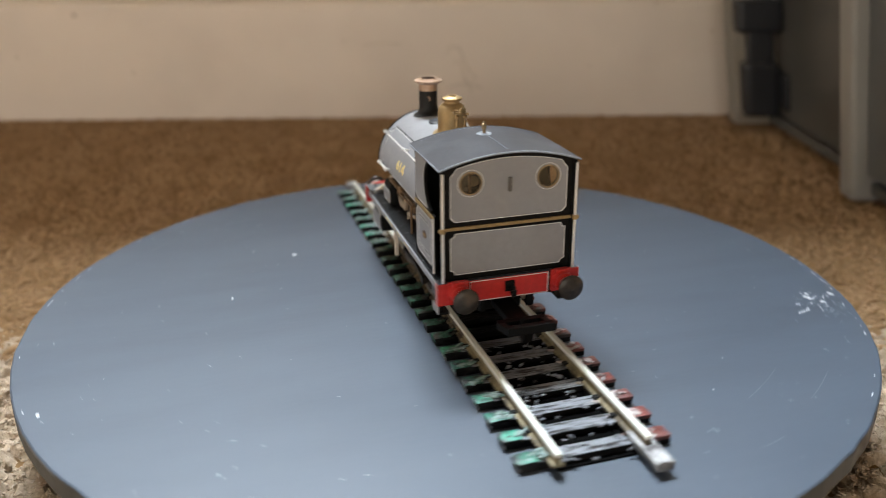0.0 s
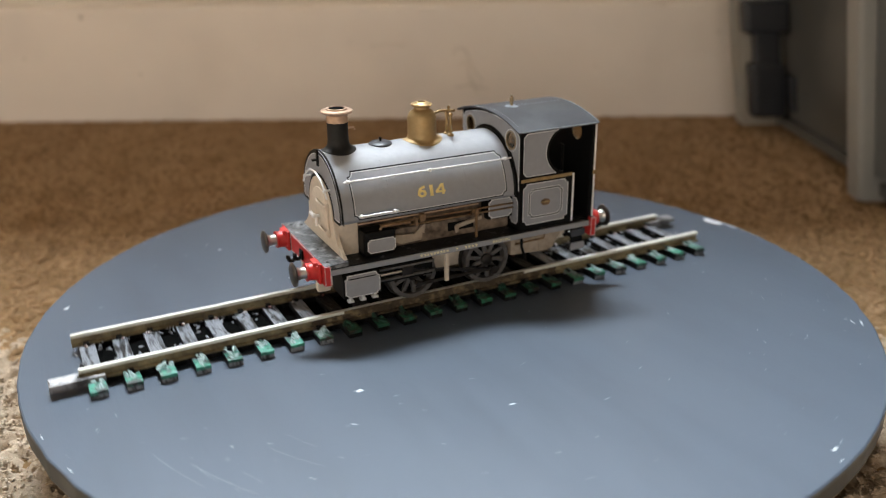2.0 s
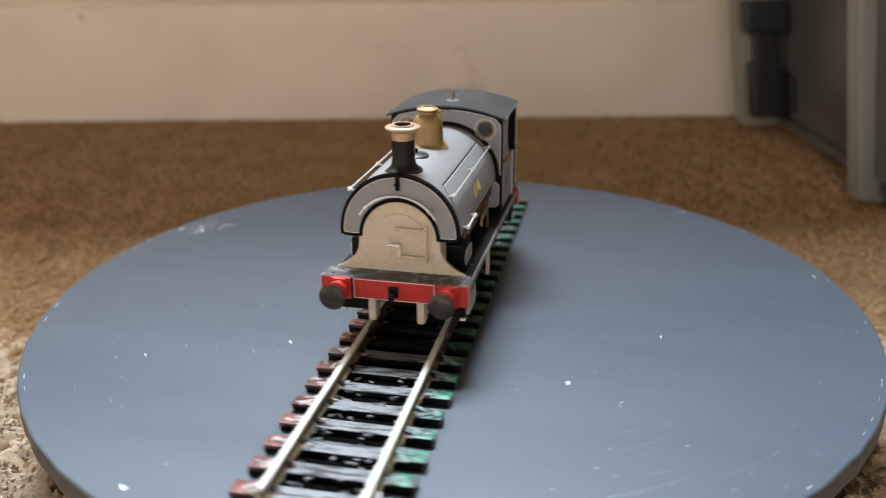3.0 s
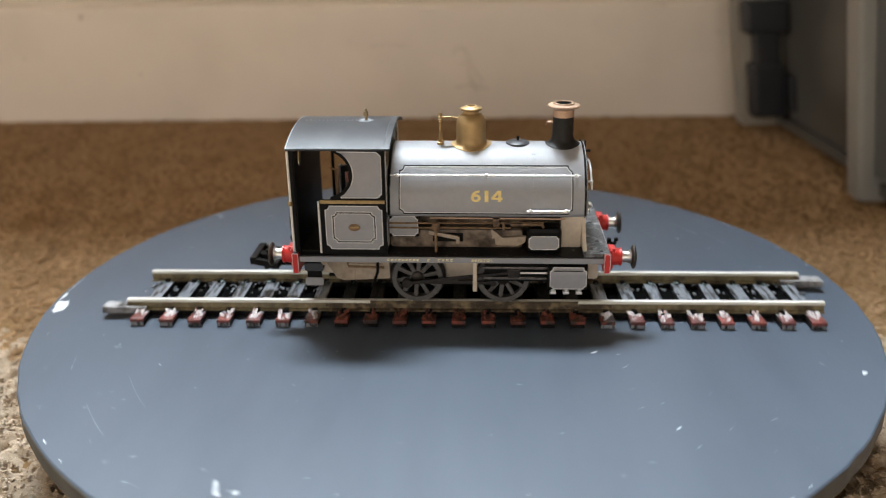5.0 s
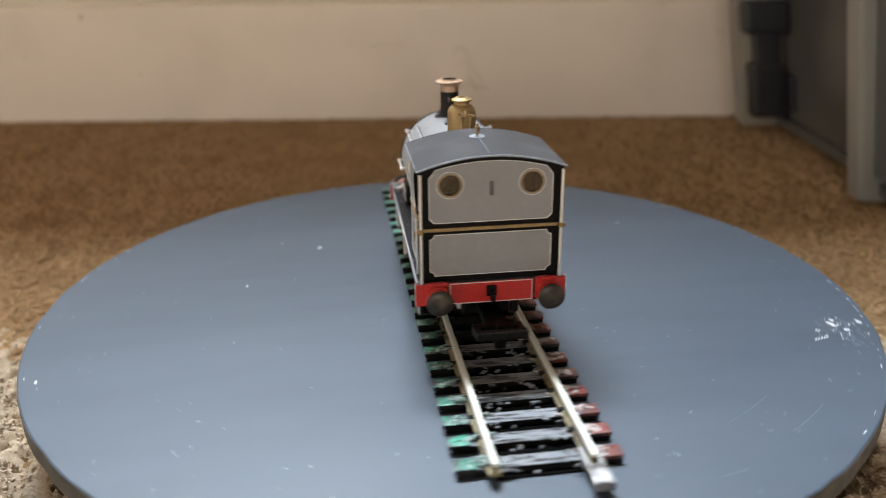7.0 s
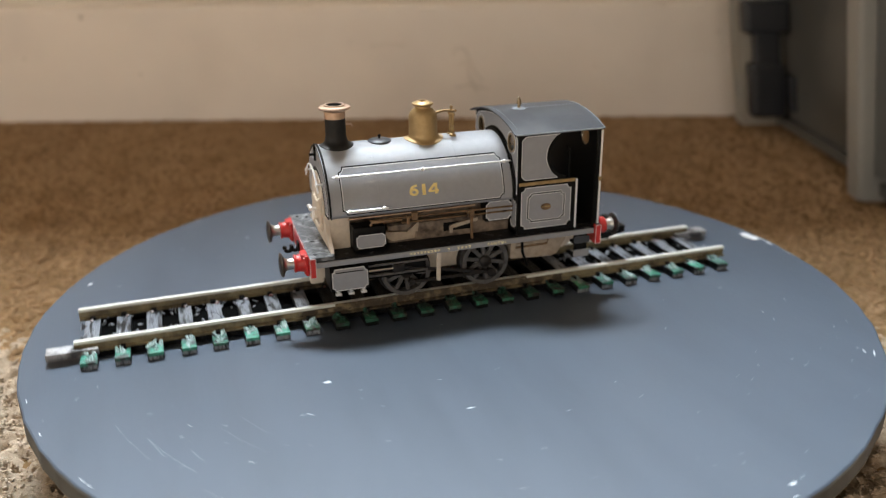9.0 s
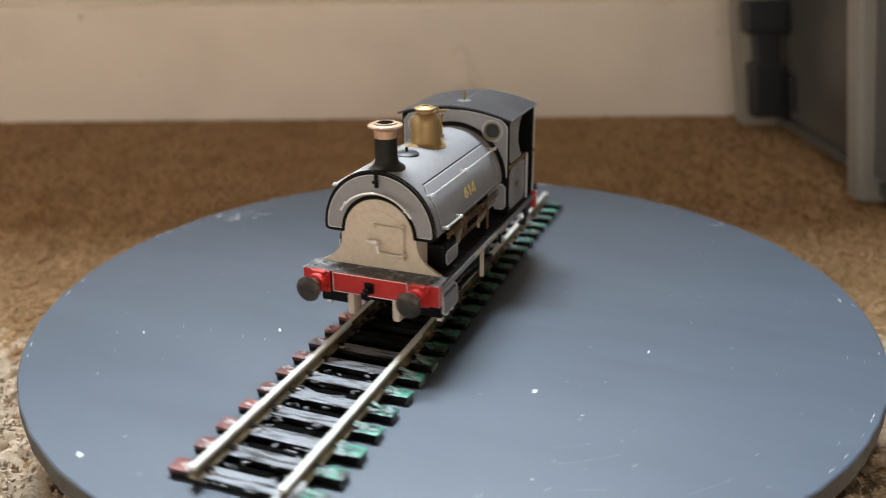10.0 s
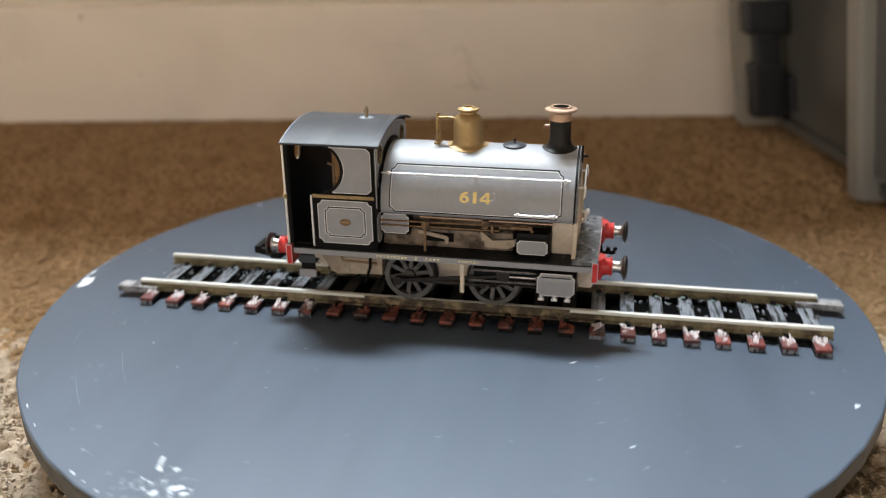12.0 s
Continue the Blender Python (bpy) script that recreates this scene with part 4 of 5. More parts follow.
    tube(m, [(33.9, 0.2, 25.6), (34.0, 0.5, 23.4)], 0.34)
    bmesh.ops.translate(m, vec=(-0.7, 0, 0), verts=m.verts[:])
    P("door_handle", m, SILVER, smoke, "pale door handle", smooth=True)

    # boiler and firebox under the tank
    P("boiler", lathe(N(), [(7.4, -13.5), (7.4, 26.5)], (0, 0, 26.9), "x", 32), CREAM_SHADED, label="dusty cream boiler, coloured dark for the tank's shade", smooth=True)
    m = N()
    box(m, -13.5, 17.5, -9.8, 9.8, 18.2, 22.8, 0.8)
    P("firebox", m, CREAM_SHADED)
    # side gear over the footplate
    for s in (1, -1):
        o = lambda a, b, s=s: sorted((s * a, s * b))
        sand = P("sandbox", box(N(), 18.4, 26.2, *o(8.0, 13.0), 18.2, 24.3, 1.0), BLACK, label="black sandbox with a grey lined face")
        pf = xz(s * 13.0, s)
        P("face", plate(N(), notched(18.7, 25.6, 19.2, 22.5, 0.55), [], pf, 0.15), GREY, sand)
        P("lining", strip(N(), notched(18.7, 25.6, 19.2, 22.5, 0.55), notched(18.7, 25.6, 19.2, 22.5, 0.55, 0.17), pf, 0.2), WHITE, sand)
        tool = P("toolbox", box(N(), -13.4, -6.5, *o(8.0, 11.5), 21.5, 26.7, 0.3), BLACK, label="small grey lined box beside the firebox")
        pf = xz(s * 11.5, s)
        P("face", plate(N(), notched(-13.3, -6.7, 21.8, 26.6, 0.7), [], pf, 0.12), GREY, tool)
        P("lining", strip(N(), notched(-13.3, -6.7, 21.8, 26.6, 0.7), notched(-13.3, -6.7, 21.8, 26.6, 0.7, 0.17), pf, 0.17), WHITE, tool)
        rods = P("reversing_rod", tube(N(), [(-13.4, s * 11.9, 25.0), (22.0, s * 11.9, 25.3)], 0.22), RUST, label="brown reversing rod along the boiler", smooth=True)
        P("rod", tube(N(), [(-13.4, s * 11.9, 23.9), (14.5, s * 11.9, 24.0)], 0.22), RUST, rods, smooth=True)
        P("rod", tube(N(), [(-4, s * 11.2, 26.1), (27.0, s * 11.2, 26.0)], 0.22), COPPER, rods, smooth=True)
        m = N()
        box(m, -2.9, -2.3, *o(12.6, 13.1), 18.3, 25.4, 0.1)
        box(m, -3.5, -1.7, *o(11.6, 12.5), 23.6, 25.3, 0.2)
        P("bracket", m, RUST, rods)
        m = N()
        plate(m, [(10.0, 23.4), (10.9, 22.9), (12.8, 21.2), (18.2, 21.7), (18.0, 20.2), (16.4, 19.3), (11.2, 19.5), (10.9, 21.2), (10.4, 21.0)], [], xz(s * 10.6 - 0.4), 0.8)
        plate(m, [(-4.2, 23.4), (2.4, 22.2), (2.9, 21.8), (2.7, 20.2), (2.1, 20.4), (2.0, 21.4), (-4.2, 22.6)], [], xz(s * 12.3 - 0.3), 0.6)
        P("link", m, CREAM_WORN, rods, "cream valve-gear lever")
        P("slot", box(N(), -3.5, 3.6, *o(9.6, 9.95), 19.8, 22.0, 0.2), BLACK, rods)
        P("rod", tube(N(), [(14.5, s * 12.1, 24.9), (21.6, s * 12.1, 25.0), (22.0, s * 12.1, 24.2)], 0.42), RUST, rods, smooth=True)
        m = N()
        box(m, 10.5, 12.0, *o(11.2, 12.4), 24.4, 26.3, 0.25)
        box(m, 12.6, 13.3, *o(11.3, 12.5), 23.6, 25.6, 0.15)
        P("lubricator", m, RUST, rods)

    # chimney, filler, dome, safety valves
    def seated(profile, x, seg=40):
        """A turned shape whose foot follows the tank's curve; the third number of a ring says how far it does."""
        m = N()
        rings = [[m.verts.new((x + r * math.cos(q), r * math.sin(q), z + k * (math.sqrt(TANK_R ** 2 - (r * math.sin(q)) ** 2) - TANK_R))) for q in np.linspace(0, 2 * math.pi, seg, endpoint=False)] for r, z, k in profile]
        for a, b in zip(rings, rings[1:]):
            for i in range(seg):
                m.faces.new((a[i], a[(i + 1) % seg], b[(i + 1) % seg], b[i]))
        m.faces.new(rings[0])
        m.faces.new(rings[-1])
        return m

    ch = P("chimney", seated([(4.05, 40.8, 1), (4.05, 41.1, 1), (3.45, 41.3, 1), (2.9, 41.7, 0.8), (2.58, 42.3, 0.4), (2.43, 43.2, 0), (2.4, 47.6, 0)], 26.6), CHIMNEY, label="black chimney with a copper cap", smooth=True)
    P("cap", lathe(N(), [(2.44, 47.3), (2.46, 48.9), (2.8, 49.2), (3.6, 49.5), (3.75, 49.75), (3.6, 50.0), (2.5, 50.2), (2.35, 50.5), (1.85, 50.5), (1.8, 47.6)], (26.6, 0, 0), seg=36), COPPER, ch, "copper chimney cap", smooth=True)
    # flat black disc added below the rim, for the dark of the hole
    P("flue", lathe(N(), [(1.84, 47.5), (1.84, 50.38), (0.01, 50.34)], (26.6, 0, 0), seg=24), BED, ch, "black disc for the chimney's dark hole")
    P("stud", tube(N(), [(24.4, 0.6, 45.8), (22.9, 0.6, 45.8), (22.7, 0.6, 45.2)], 0.24), COPPER, ch, smooth=True)
    fi = P("filler_lid", lathe(N(), [(2.75, 40.6), (2.8, 41.1), (2.4, 41.4), (0.05, 41.6)], (16.2, 0, 0), seg=28), ROOF, label="dark round tank filler lid", smooth=True)
    P("knob", lathe(N(), [(0.25, 41.4), (0.25, 42.0), (0.4, 42.2), (0.3, 42.5), (0.02, 42.6)], (16.2, 0, 0), seg=12), BLACK, fi, smooth=True)
    P("dome", seated([(4.85, 40.8, 0.9), (4.85, 41.08, 0.9), (4.2, 41.16, 0.9), (3.75, 41.3, 0.9), (3.5, 41.7, 0.8), (3.46, 42.4, 0.4), (3.46, 43.0, 0), (3.46, 45.8, 0), (3.36, 46.5, 0), (3.05, 47.2, 0), (2.5, 47.75, 0), (1.95, 48.0, 0), (1.85, 48.1, 0), (1.85, 48.6, 0), (2.3, 48.75, 0), (2.55, 49.05, 0), (2.5, 49.3, 0), (1.7, 49.55, 0), (1.45, 49.75, 0), (1.0, 49.75, 0), (0.9, 49.3, 0), (0.02, 49.2, 0)], 5.3), BRASS_PAINT, label="brass dome with a flanged top", smooth=True)
    sv = N()
    for y in (-1.0, 1.0):
        lathe(sv, [(0.85, 40.5), (0.8, 41.3), (0.4, 41.5), (0.36, 43.4), (0.5, 43.6), (0.36, 43.8), (0.34, 45.6), (0.55, 45.8), (0.55, 46.3), (0.2, 46.6)], (-1.9, y, 0), seg=12)
    tube(sv, [(2.6, 0.2, 46.6), (0.4, 0.0, 47.0), (-1.9, -0.3, 46.9)], 0.34)
    tube(sv, [(-1.7, -1.9, 46.6), (-2.0, 0.0, 46.8), (-2.3, 2.1, 47.2)], 0.32)
    lathe(sv, [(0.3, 46.8), (0.3, 47.5), (0.5, 47.7), (0.25, 48.1)], (-1.9, 0, 0), seg=10)
    P("safety_valve", sv, BRASS, label="brass safety valve columns and lever", smooth=True)

    # cab
    cab = P("cab", box(N(), -34.0, -13.6, -13.6, 13.6, 18.2, 18.9), BLACK, label="black cab with grey lined panels")
    zr = lambda y: 43.0 + 2.75 * (1 - (y / 15.3) ** 2)
    top = [(14.6 - 29.2 * i / 24, zr(14.6 - 29.2 * i / 24)) for i in range(25)]
    sheet = [(-14.6, 18.2), (14.6, 18.2)] + top
    front = P("front_sheet", plate(N(), sheet, [circle(10.2, 40.3, 1.95), circle(-10.2, 40.3, 1.95)], yz(-14.2), 0.6), BLACK, cab, "black cab front with round windows")
    # grey lined area on the front sheet, outside the tank
    for s in (1, -1):
        edge_in = [(s * 14.0 * math.sin(radians(q)), 28.0 + 14.0 * math.cos(radians(q))) for q in np.linspace(0, 86, 22)]
        loop = [(s * 14.1, 28.5), (s * 14.1, 41.6), (s * 13.4, 42.3)] + [(s * y, zr(y) - 0.8) for y in np.linspace(12.6, 0.0, 10)] + edge_in
        hole = circle(s * 10.2, 40.3, 2.05)
        P("panel", plate(N(), loop, [hole], yz(-13.6), 0.06), GREY, front)
        q = (*sorted((s * 10.4, s * 13.9)), 19.8, 26.6, 0.7)
        P("panel", plate(N(), notched(*q), [], yz(-13.6), 0.06), GREY, front)
        P("lining", strip(N(), notched(*q), notched(*q, 0.16), yz(-13.6), 0.11), WHITE, front)
        P("lining", strip(N(), circle(s * 10.2, 40.3, 2.75), circle(s * 10.2, 40.3, 2.6), yz(-13.55), 0.05), WHITE, front)
        m = N()
        tube(m, [(-13.5, y, z) for y, z in loop[:12]], 0.1, 5)
        P("lining", m, WHITE, front)
        rim = P("window_rim", lathe(N(), [(2.3, -0.35), (2.3, 0.4), (1.95, 0.4), (1.95, -0.35)], (-13.8, s * 10.2, 40.3), "x", 28, True), RING, front, "dull brass window ring")
        P("pane", lathe(N(), [(1.95, 0.0), (1.95, 0.15)], (-13.9, s * 10.2, 40.3), "x", 24), GLASS, rim)
    back = P("back_sheet", plate(N(), sheet, [circle(8.5, 40.0, 2.2), circle(-8.5, 40.0, 2.2)], yz(-34.4), 0.6), BLACK, cab, "black cab back with two round windows")
    pb = lambda u, v, w: (-34.4 - w, u, v)
    up = [(-12.9, 31.9 + 1.0), (-11.9, 31.9), (11.9, 31.9), (12.9, 32.9), (12.9, 41.6), (12.2, 42.4)] + [(y, zr(y) - 0.85) for y in np.linspace(11.5, -11.5, 13)] + [(-12.2, 42.4), (-12.9, 41.6)]
    P("panel", plate(N(), up, [circle(8.5, 40.0, 2.3), circle(-8.5, 40.0, 2.3)], pb, 0.08), GREY, back, "grey upper back panel")
    P("lining", strip(N(), up, [(u - 0.17 * (1 if u > 0 else -1) * (abs(u) > 11.8), v - 0.17 * (1 if v > 37 else -1) * (v > 42 or v < 33)) for u, v in up], pb, 0.13), WHITE, back)
    P("lamp_iron", box(N(), -35.0, -34.4, -0.35, 0.35, 37.6, 40.6, 0.1), WHEEL, back, "small grey lamp bracket")
    lo = (-12.9, 12.9, 20.2, 29.5, 1.0)
    P("panel", plate(N(), notched(*lo), [], pb, 0.08), GREY, back, "grey lower back panel")
    P("lining", strip(N(), notched(*lo), notched(*lo, 0.18), pb, 0.13), WHITE, back)
    P("band", box(N(), -34.75, -34.3, -14.7, 14.7, 30.2, 30.9, 0.08), BAND, back, "brass beading strip")
    for s in (1, -1):
        rim = P("window_rim", lathe(N(), [(2.5, -0.4), (2.5, 0.3), (2.2, 0.3), (2.2, -0.4)], (-34.3, s * 8.5, 40.0), "x", 28, True), RING, back, "dull brass window ring")
        P("pane", lathe(N(), [(2.2, 0.0), (2.2, 0.12)], (-34.2, s * 8.5, 40.0), "x", 24), GLASS, rim)
        P("lining", strip(N(), circle(s * 8.5, 40.0, 2.9), circle(s * 8.5, 40.0, 2.76), pb, 0.12), WHITE, back)
        # corner posts
        P("corner_post", box(N(), -34.9, -34.0, *sorted((s * 14.0, s * 14.9)), 18.6, 43.0, 0.15), BLACK, back)
        P("post_handrail", tube(N(), [(-35.2, s * 14.7, 19.0), (-35.2, s * 14.7, 42.6)], 0.33), SILVER, back, "white corner handrail", smooth=True)
        m = ball(N(), (-35.2, s * 15.1, 30.6), 0.55)
        tube(m, [(-35.2, s * 14.7, 30.1), (-35.2, s * 14.7, 31.1)], 0.6)
        P("knob", m, BAND, back)
        # side sheet with the round cut-away
        cx, cz, r = -27.0, 37.4, 5.4
        arcp = [(cx + r * math.cos(radians(a)), cz + r * math.sin(radians(a))) for a in np.linspace(-80, 72, 22)]
        side = [(-13.7, 18.2), (-13.7, 43.2), (arcp[-1][0], 43.2)] + list(reversed(arcp)) + [(-26.1, 31.4), (-28.6, 31.4), (-28.6, 18.2)]
        ys = s * 14.6
        sd = P("side_sheet", plate(N(), side, [], xz(ys, -s), 0.6), BLACK, cab, "black cab side with a round cut-away")
        ps = xz(ys, s)
        r2 = r + 0.75
        arc2 = [(cx + r2 * math.cos(radians(a)), cz + r2 * math.sin(radians(a))) for a in np.linspace(-58, 62, 18)]
        upp = [(-14.4, 32.9), (-14.4, 41.6), (-15.4, 42.6)] + [(arc2[-1][0], 42.6)] + list(reversed(arc2)) + [(arc2[0][0], 31.9), (-15.4, 31.9)]
        P("panel", plate(N(), upp, [], ps, 0.06), GREY, sd, "grey upper cab side panel")
        c0 = Vector((-17.6, 37.2))
        ins = []
        for u, v in upp:
            d = c0 - Vector((u, v))
            ins.append((u + d.x / d.length * 0.2, v + d.y / d.length * 0.2))
        P("lining", strip(N(), upp, ins, ps, 0.11), WHITE, sd)
        q = (-27.6, -14.5, 19.6, 30.1, 1.0)
        P("panel", plate(N(), notched(*q), [], ps, 0.06), GREY, sd, "grey lower cab side panel")
        P("lining", strip(N(), notched(*q), notched(*q, 0.17), ps, 0.11), WHITE, sd)
        q2 = (-26.1, -16.0, 21.1, 28.7, 0.95)
        P("lining", strip(N(), notched(*q2), notched(*q2, 0.15), ps, 0.10), WHITE, sd)
        P("lining", strip(N(), notched(*q2, 0.16), notched(*q2, 0.44), ps, 0.09), BLACK, sd)
        P("lining", strip(N(), notched(*q2, 0.45), notched(*q2, 0.6), ps, 0.10), WHITE, sd)
        m = N()
        plate(m, [(-21.0 + 1.35 * math.cos(a * math.pi / 12), 24.9 + 0.85 * math.sin(a * math.pi / 12)) for a in range(24)], [], ps, 0.18)
        pl = P("maker_plate", m, RUST, sd, "oval brass plate")
        P("plate_bar", plate(N(), [(-22.1, 24.75), (-19.9, 24.75), (-19.9, 25.1), (-22.1, 25.1)], [], ps, 0.24), BAND, pl)
        P("band", box(N(), -28.6, -13.9, *sorted((ys - s * 0.1, ys + s * 0.3)), 30.6, 31.4, 0.08), BAND, sd, "brass beading strip")
        P("door_handrail", tube(N(), [(-28.9, ys + s * 0.3, 18.7), (-28.9, ys + s * 0.3, 31.2)], 0.26), SILVER, sd, "white doorway handrail", smooth=True)
    # roof
    m = N()
    ra = [(15.4 - 30.8 * i / 28, zr(15.4 - 30.8 * i / 28)) for i in range(29)]
    plate(m, ra + [(y, z + 0.45) for y, z in reversed(ra)], [], yz(-35.4), 23.0)
    roof = P("roof", m, ROOF, cab, "dark grey curved cab roof, dusty", smooth=True)
    m = N()
    for x in np.linspace(-33.4, -21.6, 13):
        bmesh.ops.create_icosphere(m, subdivisions=1, radius=0.17, matrix=Matrix.Translation((x, 0.3, zr(0.3) + 0.46)))
    for y in np.linspace(-13, 13, 27):
        bmesh.ops.create_icosphere(m, subdivisions=1, radius=0.13, matrix=Matrix.Translation((-13.6, y, zr(y) + 0.46)))
    tagged(P("rivets", m, SCRATCH, roof, "pale worn rivet heads"), kind="stuff")
    for x in (-12.4, -35.4):
        P("worn_edge", tube(N(), [(x, y, z + 0.3) for y, z in ra], 0.2, 6), ROOF if x > -20 else SCRATCH, roof, "worn roof edge", smooth=True)
    for s in (1, -1):
        P("gutter", tube(N(), [(-35.3, s * 15.3, zr(15.3) + 0.25), (-12.5, s * 15.3, zr(15.3) + 0.25)], 0.2, 6), SCRATCH if s > 0 else ROOF, roof, smooth=True)
    m = lathe(N(), [(1.9, 46.0), (1.7, 46.26), (0.02, 46.32)], (-19.4, 0.4, 0), seg=14)
    for v in m.verts:
        v.co.x += 0.25 * math.sin(v.co.y * 3.1)
    P("glue_patch", m, SCRATCH, roof, "pale patch round the whistle")
    wh = P("whistle", lathe(N(), [(0.35, 45.4), (0.35, 46.2), (0.55, 46.3), (0.55, 47.3), (0.3, 47.5), (0.3, 47.9), (0.02, 48.0)], (-19.4, 0.4, 1.0), seg=14), RING, roof, "small dull brass whistle", smooth=True)
    # cab inside
    bh = P("backhead", lathe(N(), [(8.6, -20.5), (8.9, -20.2), (8.9, -14.0)], (0, 0, 27.5), "x", 28), BLACK, cab, "black boiler backhead", smooth=True)
    m = N()
    tube(m, [(-20.4, -3, 34.5), (-22.5, -3, 35.0), (-22.5, 2, 36.0)], 0.35)
    tube(m, [(-20.4, 4.5, 31), (-22, 4.5, 31), (-22, 4.5, 38.5), (-24, 4.5, 38.8)], 0.35)
    tube(m, [(-20.4, 0, 37.5), (-23.0, 0, 37.8)], 0.4)
    tube(m, [(-25.5, -8, 18.6), (-25.5, -8, 36.5), (-26.9, -8, 37.0)], 0.4)
    P("controls", m, RUST, bh, "brown pipework and handles", smooth=True)
    m = N()
    tube(m, [(-20.5, -2.5, 32), (-22.2, 2.5, 32.6)], 0.3)
    P("regulator", m, RED, bh, smooth=True)
    m = N()
    lathe(m, [(1.3, -0.2), (1.3, 0.2), (1.0, 0.2), (1.0, -0.2)], (-22.6, -2.5, 38.0), "x", 18, True)
    lathe(m, [(1.1, -0.3), (1.1, 0.3)], (-21.4, 3.4, 36.2), "x", 16)
    lathe(m, [(0.9, -0.3), (0.9, 0.3)], (-21.4, 0.4, 34.6), "x", 16)
    tube(m, [(-20.6, 5.5, 27), (-23.5, 5.8, 29), (-23.8, 6.0, 34.5)], 0.3)
    P("gauges", m, RING, bh, "dull brass gauges and handwheel", smooth=True)
    P("fire_door", lathe(N(), [(2.6, -0.4), (2.6, 0.2), (2.0, 0.4)], (-20.8, 0, 25.5), "x", 20), STEEL_DARK, bh, smooth=True)
    P("lever", box(N(), -23.4, -22.6, -9.6, -8.8, 31.5, 36.6, 0.2), SMEAR_RED, bh, "dull red lever")
    P("hand_brake", tube(N(), [(-29.5, 9, 18.6), (-29.5, 9, 37), (-29.5, 7.4, 37.2)], 0.38), BLACK, cab, smooth=True)

    # steps
    for s in (1, -1):
        st = P("cab_step", box(N(), -32.6, -29.2, *sorted((s * 14.2, s * 14.8)), 11.0, 17.5, 0.1), BLACK, label="black cab step with dark grey plates")
        for z0, z1 in ((14.3, 16.2), (10.7, 12.6)):
            q = (-33.0, -28.8, z0, z1, 0.25)
            P("plate", plate(N(), notched(*q), [], xz(s * 15.0, s), 0.25), GREY if z0 < 12 else ROOF, st)
            P("tread", box(N(), -33.0, -28.8, *sorted((s * 12.6, s * 15.0)), z0 - 0.1, z0 + 0.4, 0.1), BLACK_DUSTY, st)
        P("frame_hanger", box(N(), 6.0, 6.9, *sorted((s * 14.2, s * 15.1)), 9.4, 16.9, 0.12), CREAM, thing, "cream upright hanger under the footplate")
        # cylinder
        bow = lambda u, v, w, s=s: (u, s * (14.6 + w), v) if v < 13.6 else (u, s * (11.8 + (2.8 + w) * math.cos(math.asin((v - 13.6) / 2.8))), 13.6 + (2.8 + w) * (v - 13.6) / 2.8)
        prof = [(7.0, 9.9), (14.5, 9.9)] + [(11.8 + 2.7 * math.cos(radians(q)), 13.6 + 2.7 * math.sin(radians(q))) for q in range(0, 91, 15)] + [(7.0, 16.3)]
        cyl = P("cylinder", plate(N(), prof, [], lambda u, v, w, s=s: (23.3 + w, s * u, v), 9.1), BLACK, label="black cylinder block with a grey lined cover", smooth=True)
        q = (23.7, 32.1, 10.2, 15.2, 0.7)
        P("cover", bowed(N(), *q, bow, 0.4), GREY, cyl, "grey cylinder cover", smooth=True)
        P("lining", strip(N(), notched(*q, fine=10), notched(*q, 0.16, fine=10), bow, 0.45), WHITE, cyl)
        P("lining", strip(N(), [(24.6, 14.6), (31.2, 14.6), (31.2, 14.46), (24.6, 14.46)], [(24.6, 14.4), (31.2, 14.4), (31.2, 14.44), (24.6, 14.44)], bow, 0.44), BLACK, cyl)
        for x in (24.6, 27.6, 30.6):
            m = tube(N(), [(x, s * 13.6, 10.2), (x, s * 13.6, 8.9)], 0.42)
            box(m, x - 0.7, x + 0.7, *sorted((s * 13.0, s * 14.2)), 8.5, 9.1, 0.15)
            P("drain_cock", m, SILVER, cyl, "small silvery drain cock")
        for z in (15.5, 13.9, 11.3):
            P("slide_bar", box(N(), 8.4, 23.5, *sorted((s * 11.5, s * 12.3)), z, z + 0.55, 0.1), STEEL_MID, cyl, "worn steel slide bar")
        P("motion_plate", box(N(), 8.6, 23.4, *sorted((s * 11.25, s * 11.4)), 10.5, 16.8, 0.06), BLACK, cyl)
        P("piston_rod", tube(N(), [(23.5, s * 12.0, 12.9), (15.0, s * 12.0, 12.9)], 0.35), STEEL, cyl, smooth=True)
        P("crosshead", box(N(), 14.0, 17.0, *sorted((s * 11.2, s * 12.6)), 11.8, 14.0, 0.3), STEEL_DARK, cyl)

    # wheels: rim, tyre, spokes, hub, counterweight; rods outside
    WR = 6.05
    for ax in (-7.3, 13.1):
        for s in (1, -1):
            wy = s * 8.9
            wl = P("wheel", lathe(N(), [(WR, -1.1), (WR, 1.1), (WR - 0.35, 1.15), (WR - 1.0, 1.1), (WR - 1.1, -1.1)], (ax, wy, Z + WR), "y", 40, True), WHEEL, label="grey spoked driving wheel", smooth=True)
            P("flange", lathe(N(), [(WR + 0.7, -0.3), (WR + 0.6, 0.3), (WR - 0.5, 0.3), (WR - 0.5, -0.3)], (ax, wy - s * 1.3, Z + WR), "y", 40, True), STEEL_DARK, wl, smooth=True)
            P("hub", lathe(N(), [(1.5, -1.1), (1.5, 1.2), (1.0, 1.5), (0.05, 1.5)] if s > 0 else [(1.5, 1.1), (1.5, -1.2), (1.0, -1.5), (0.05, -1.5)], (ax, wy, Z + WR), "y", 20), STEEL_DARK, wl, smooth=True)
            # black disc added to darken the gaps between the spokes
            P("backing", lathe(N(), [(WR - 0.7, -0.15), (WR - 0.7, 0.15)], (ax, s * 7.4, Z + WR), "y", 32), BED, wl)
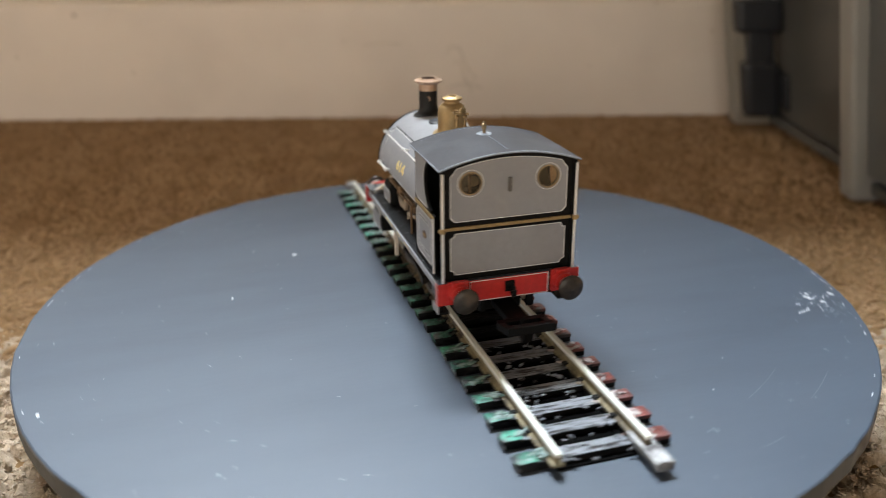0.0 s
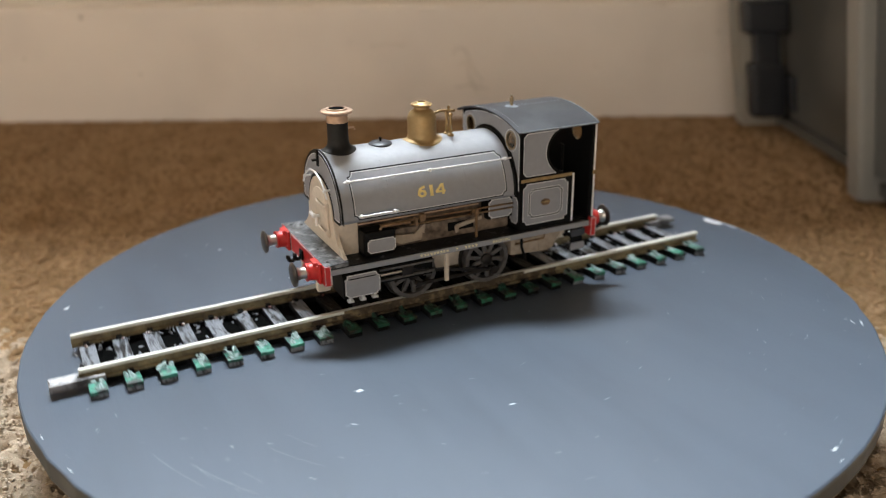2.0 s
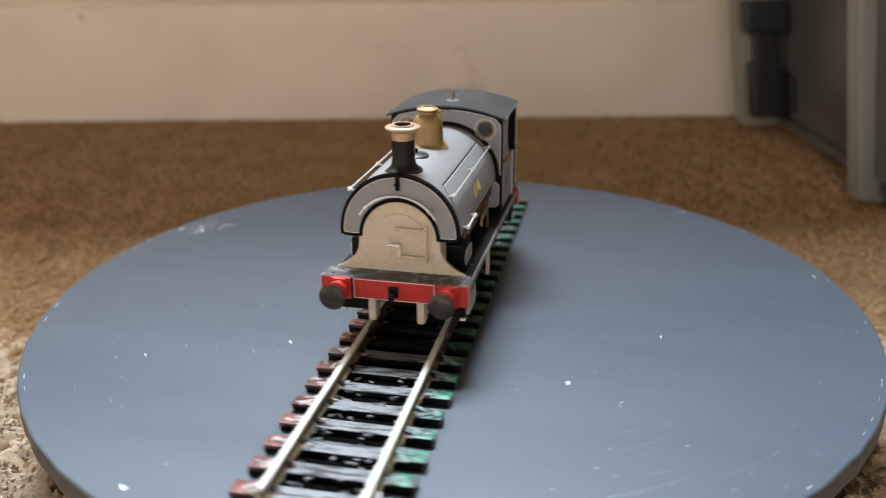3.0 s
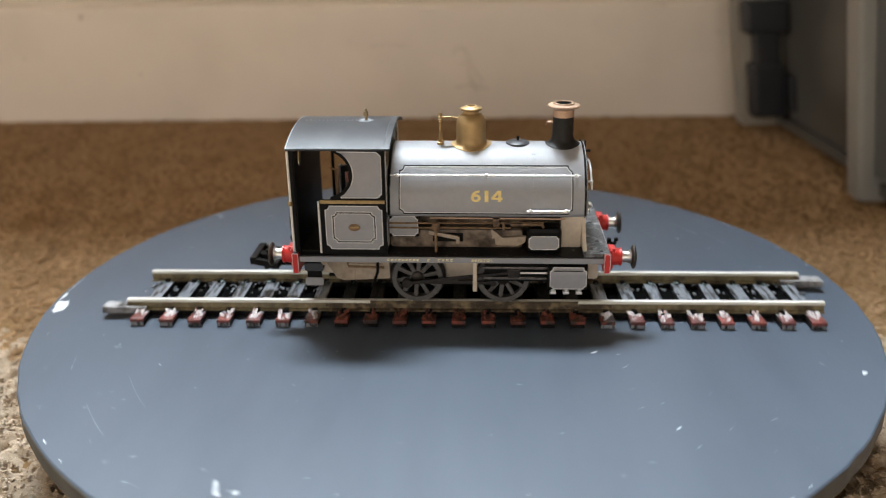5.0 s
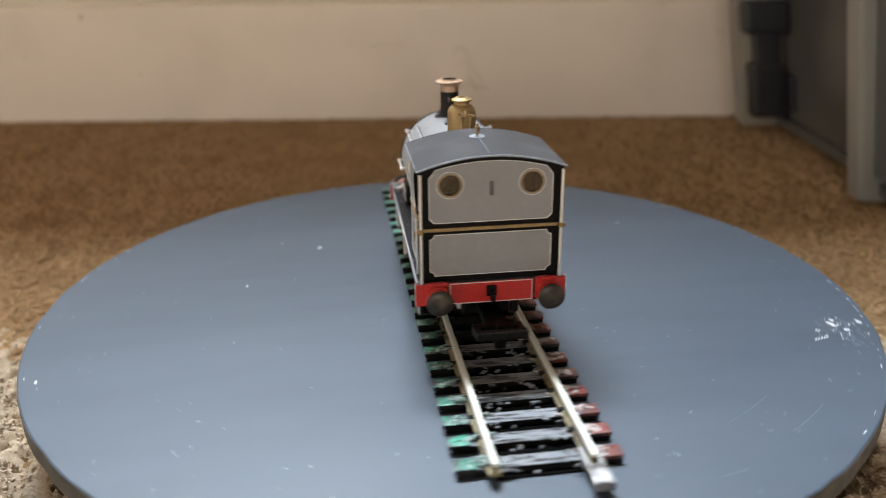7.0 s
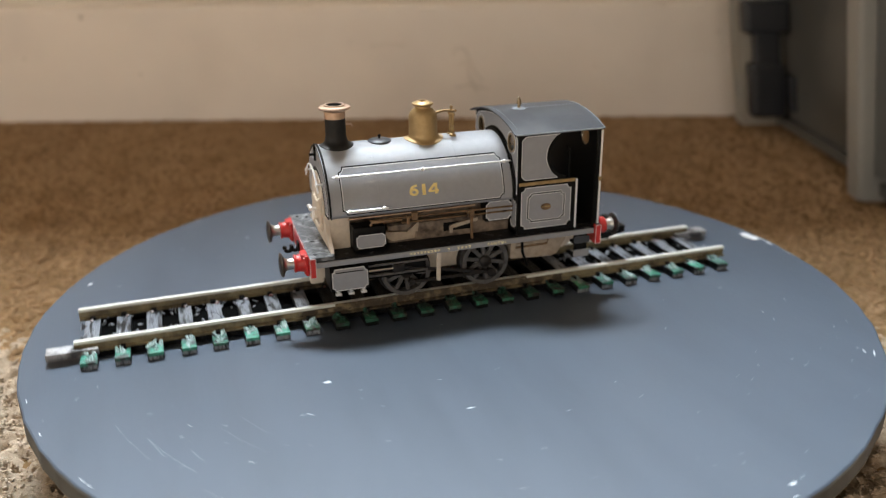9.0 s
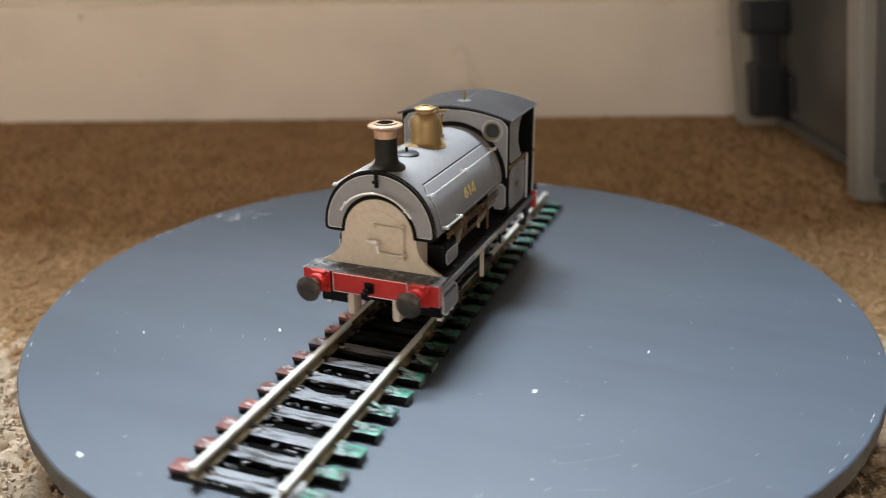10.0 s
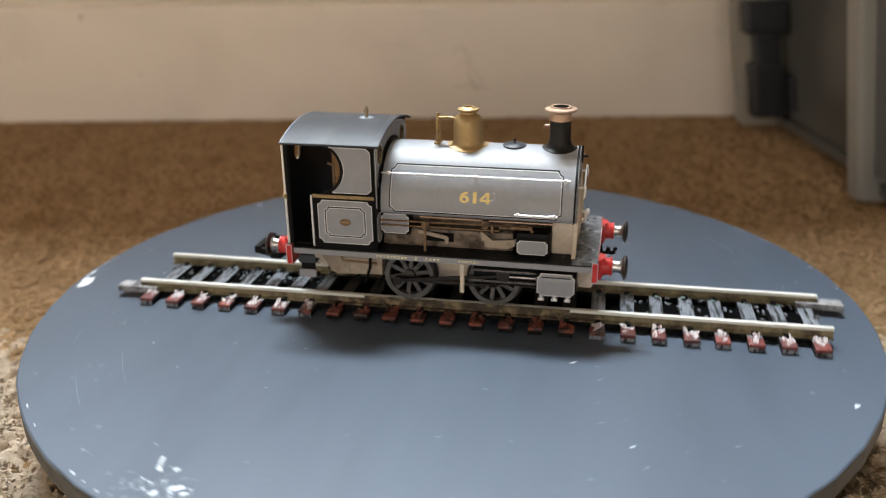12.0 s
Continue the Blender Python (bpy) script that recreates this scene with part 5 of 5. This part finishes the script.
            for k in range(10):
                a = 2 * math.pi * k / 10 + 0.2
                m = N()
                box(m, 1.2, WR - 0.9, -0.46, 0.46, -0.5, 0.5, 0.12)
                bmesh.ops.rotate(m, verts=m.verts[:], cent=(0, 0, 0), matrix=Matrix.Rotation(-a, 3, "Y"))
                bmesh.ops.translate(m, vec=(ax, wy, Z + WR), verts=m.verts[:])
                P("spoke", m, WHEEL, wl)
        P("axle", tube(N(), [(ax, -8, Z + WR), (ax, 8, Z + WR)], 1.2, 14), STEEL_DARK)
        for s in (1, -1):
            P("spring", box(N(), ax - 4.5, ax + 4.5, *sorted((s * 6.6, s * 7.2)), 14.0, 16.4, 0.3), BLACK)
    for s in (1, -1):
        a = radians(196 if s < 0 else -112)
        cx, cz = 2.5 * math.cos(a), 2.5 * math.sin(a)
        m = N()
        x0, x1, z = -7.3 + cx, 13.1 + cx, Z + WR + cz
        box(m, x0, x1, *sorted((s * 10.5, s * 11.2)), z - 0.36, z + 0.36, 0.12)
        for x in (x0, x1):
            lathe(m, [(0.8, -0.5), (0.8, 0.5)], (x, s * 10.85, z), "y", 18)
        P("coupling_rod", m, STEEL_DARK, label="dark steel coupling rod", smooth=False)
        m = N()
        plate(m, [(x0, z + 0.4), (15.5, 13.2), (15.5, 12.6), (x0, z - 0.4)], [], xz(s * 11.6 - 0.3), 0.6)
        lathe(m, [(1.1, -0.5), (1.1, 0.5)], (x0, s * 11.6, z), "y", 18)
        P("connecting_rod", m, STEEL_DARK, label="dark steel connecting rod")
    # ash pan and rear underframe in cream, with pipe
    m = N()
    plate(m, [(-28.6, 17.0), (-28.6, 14.2), (-26.4, 10.6), (-24.8, 10.0), (-13.8, 10.6), (-13.8, 17.0)], [], xz(-10.6), 21.2)
    for s in (1, -1):
        box(m, -24.0, -15.4, *sorted((s * 10.5, s * 10.9)), 14.1, 14.5, 0.1)
        box(m, -22.4, -22.0, *sorted((s * 10.5, s * 10.8)), 10.3, 14.2, 0.1)
    P("ash_pan", m, CREAM_WORN, label="cream dusty ash pan")
    for s in (1, -1):
        m = N()
        tube(m, [(-16.4, s * 11.2, 17.0), (-16.6, s * 11.3, 12.5), (-18.0, s * 11.2, 8.6)], 0.35)
        P("sand_pipe", m, BLACK, label="thin black sand pipe", smooth=True)
    for s in (1, -1):
        m = N()
        tube(m, [(-15, s * 10.7, 13.4), (-23.5, s * 10.7, 13.6), (-23.8, s * 10.7, 15.2)], 0.3)
        P("pipe", m, RUST, label="brown feed pipe", smooth=True)
    P("underframe", box(N(), -29.5, 27, -5.2, 5.2, 8.6, 17.4, 0.3), BLACK, label="black underframe and motor cover")
    return thing


LOCO = locomotive()


# ---- what turns: the disc and all that stands on it, at an even rate ----
def motions():
    rate, start = 50.164, -252.50
    times = [0.2 * i for i in range(61)]
    seat = pose(0, -0.00385, RAIL_TOP * 0.001, 0, 0, -0.8)
    walk(TABLE, [(t, pose(0, 0, 0, 0, 0, start + rate * t)) for t in times])
    walk(TRACK, [(t, pose(0, 0, 0, 0, 0, start + rate * t)) for t in times])
    walk(LOCO, [(t, pose(0, 0, 0, 0, 0, start + rate * t) @ seat) for t in times])


motions()
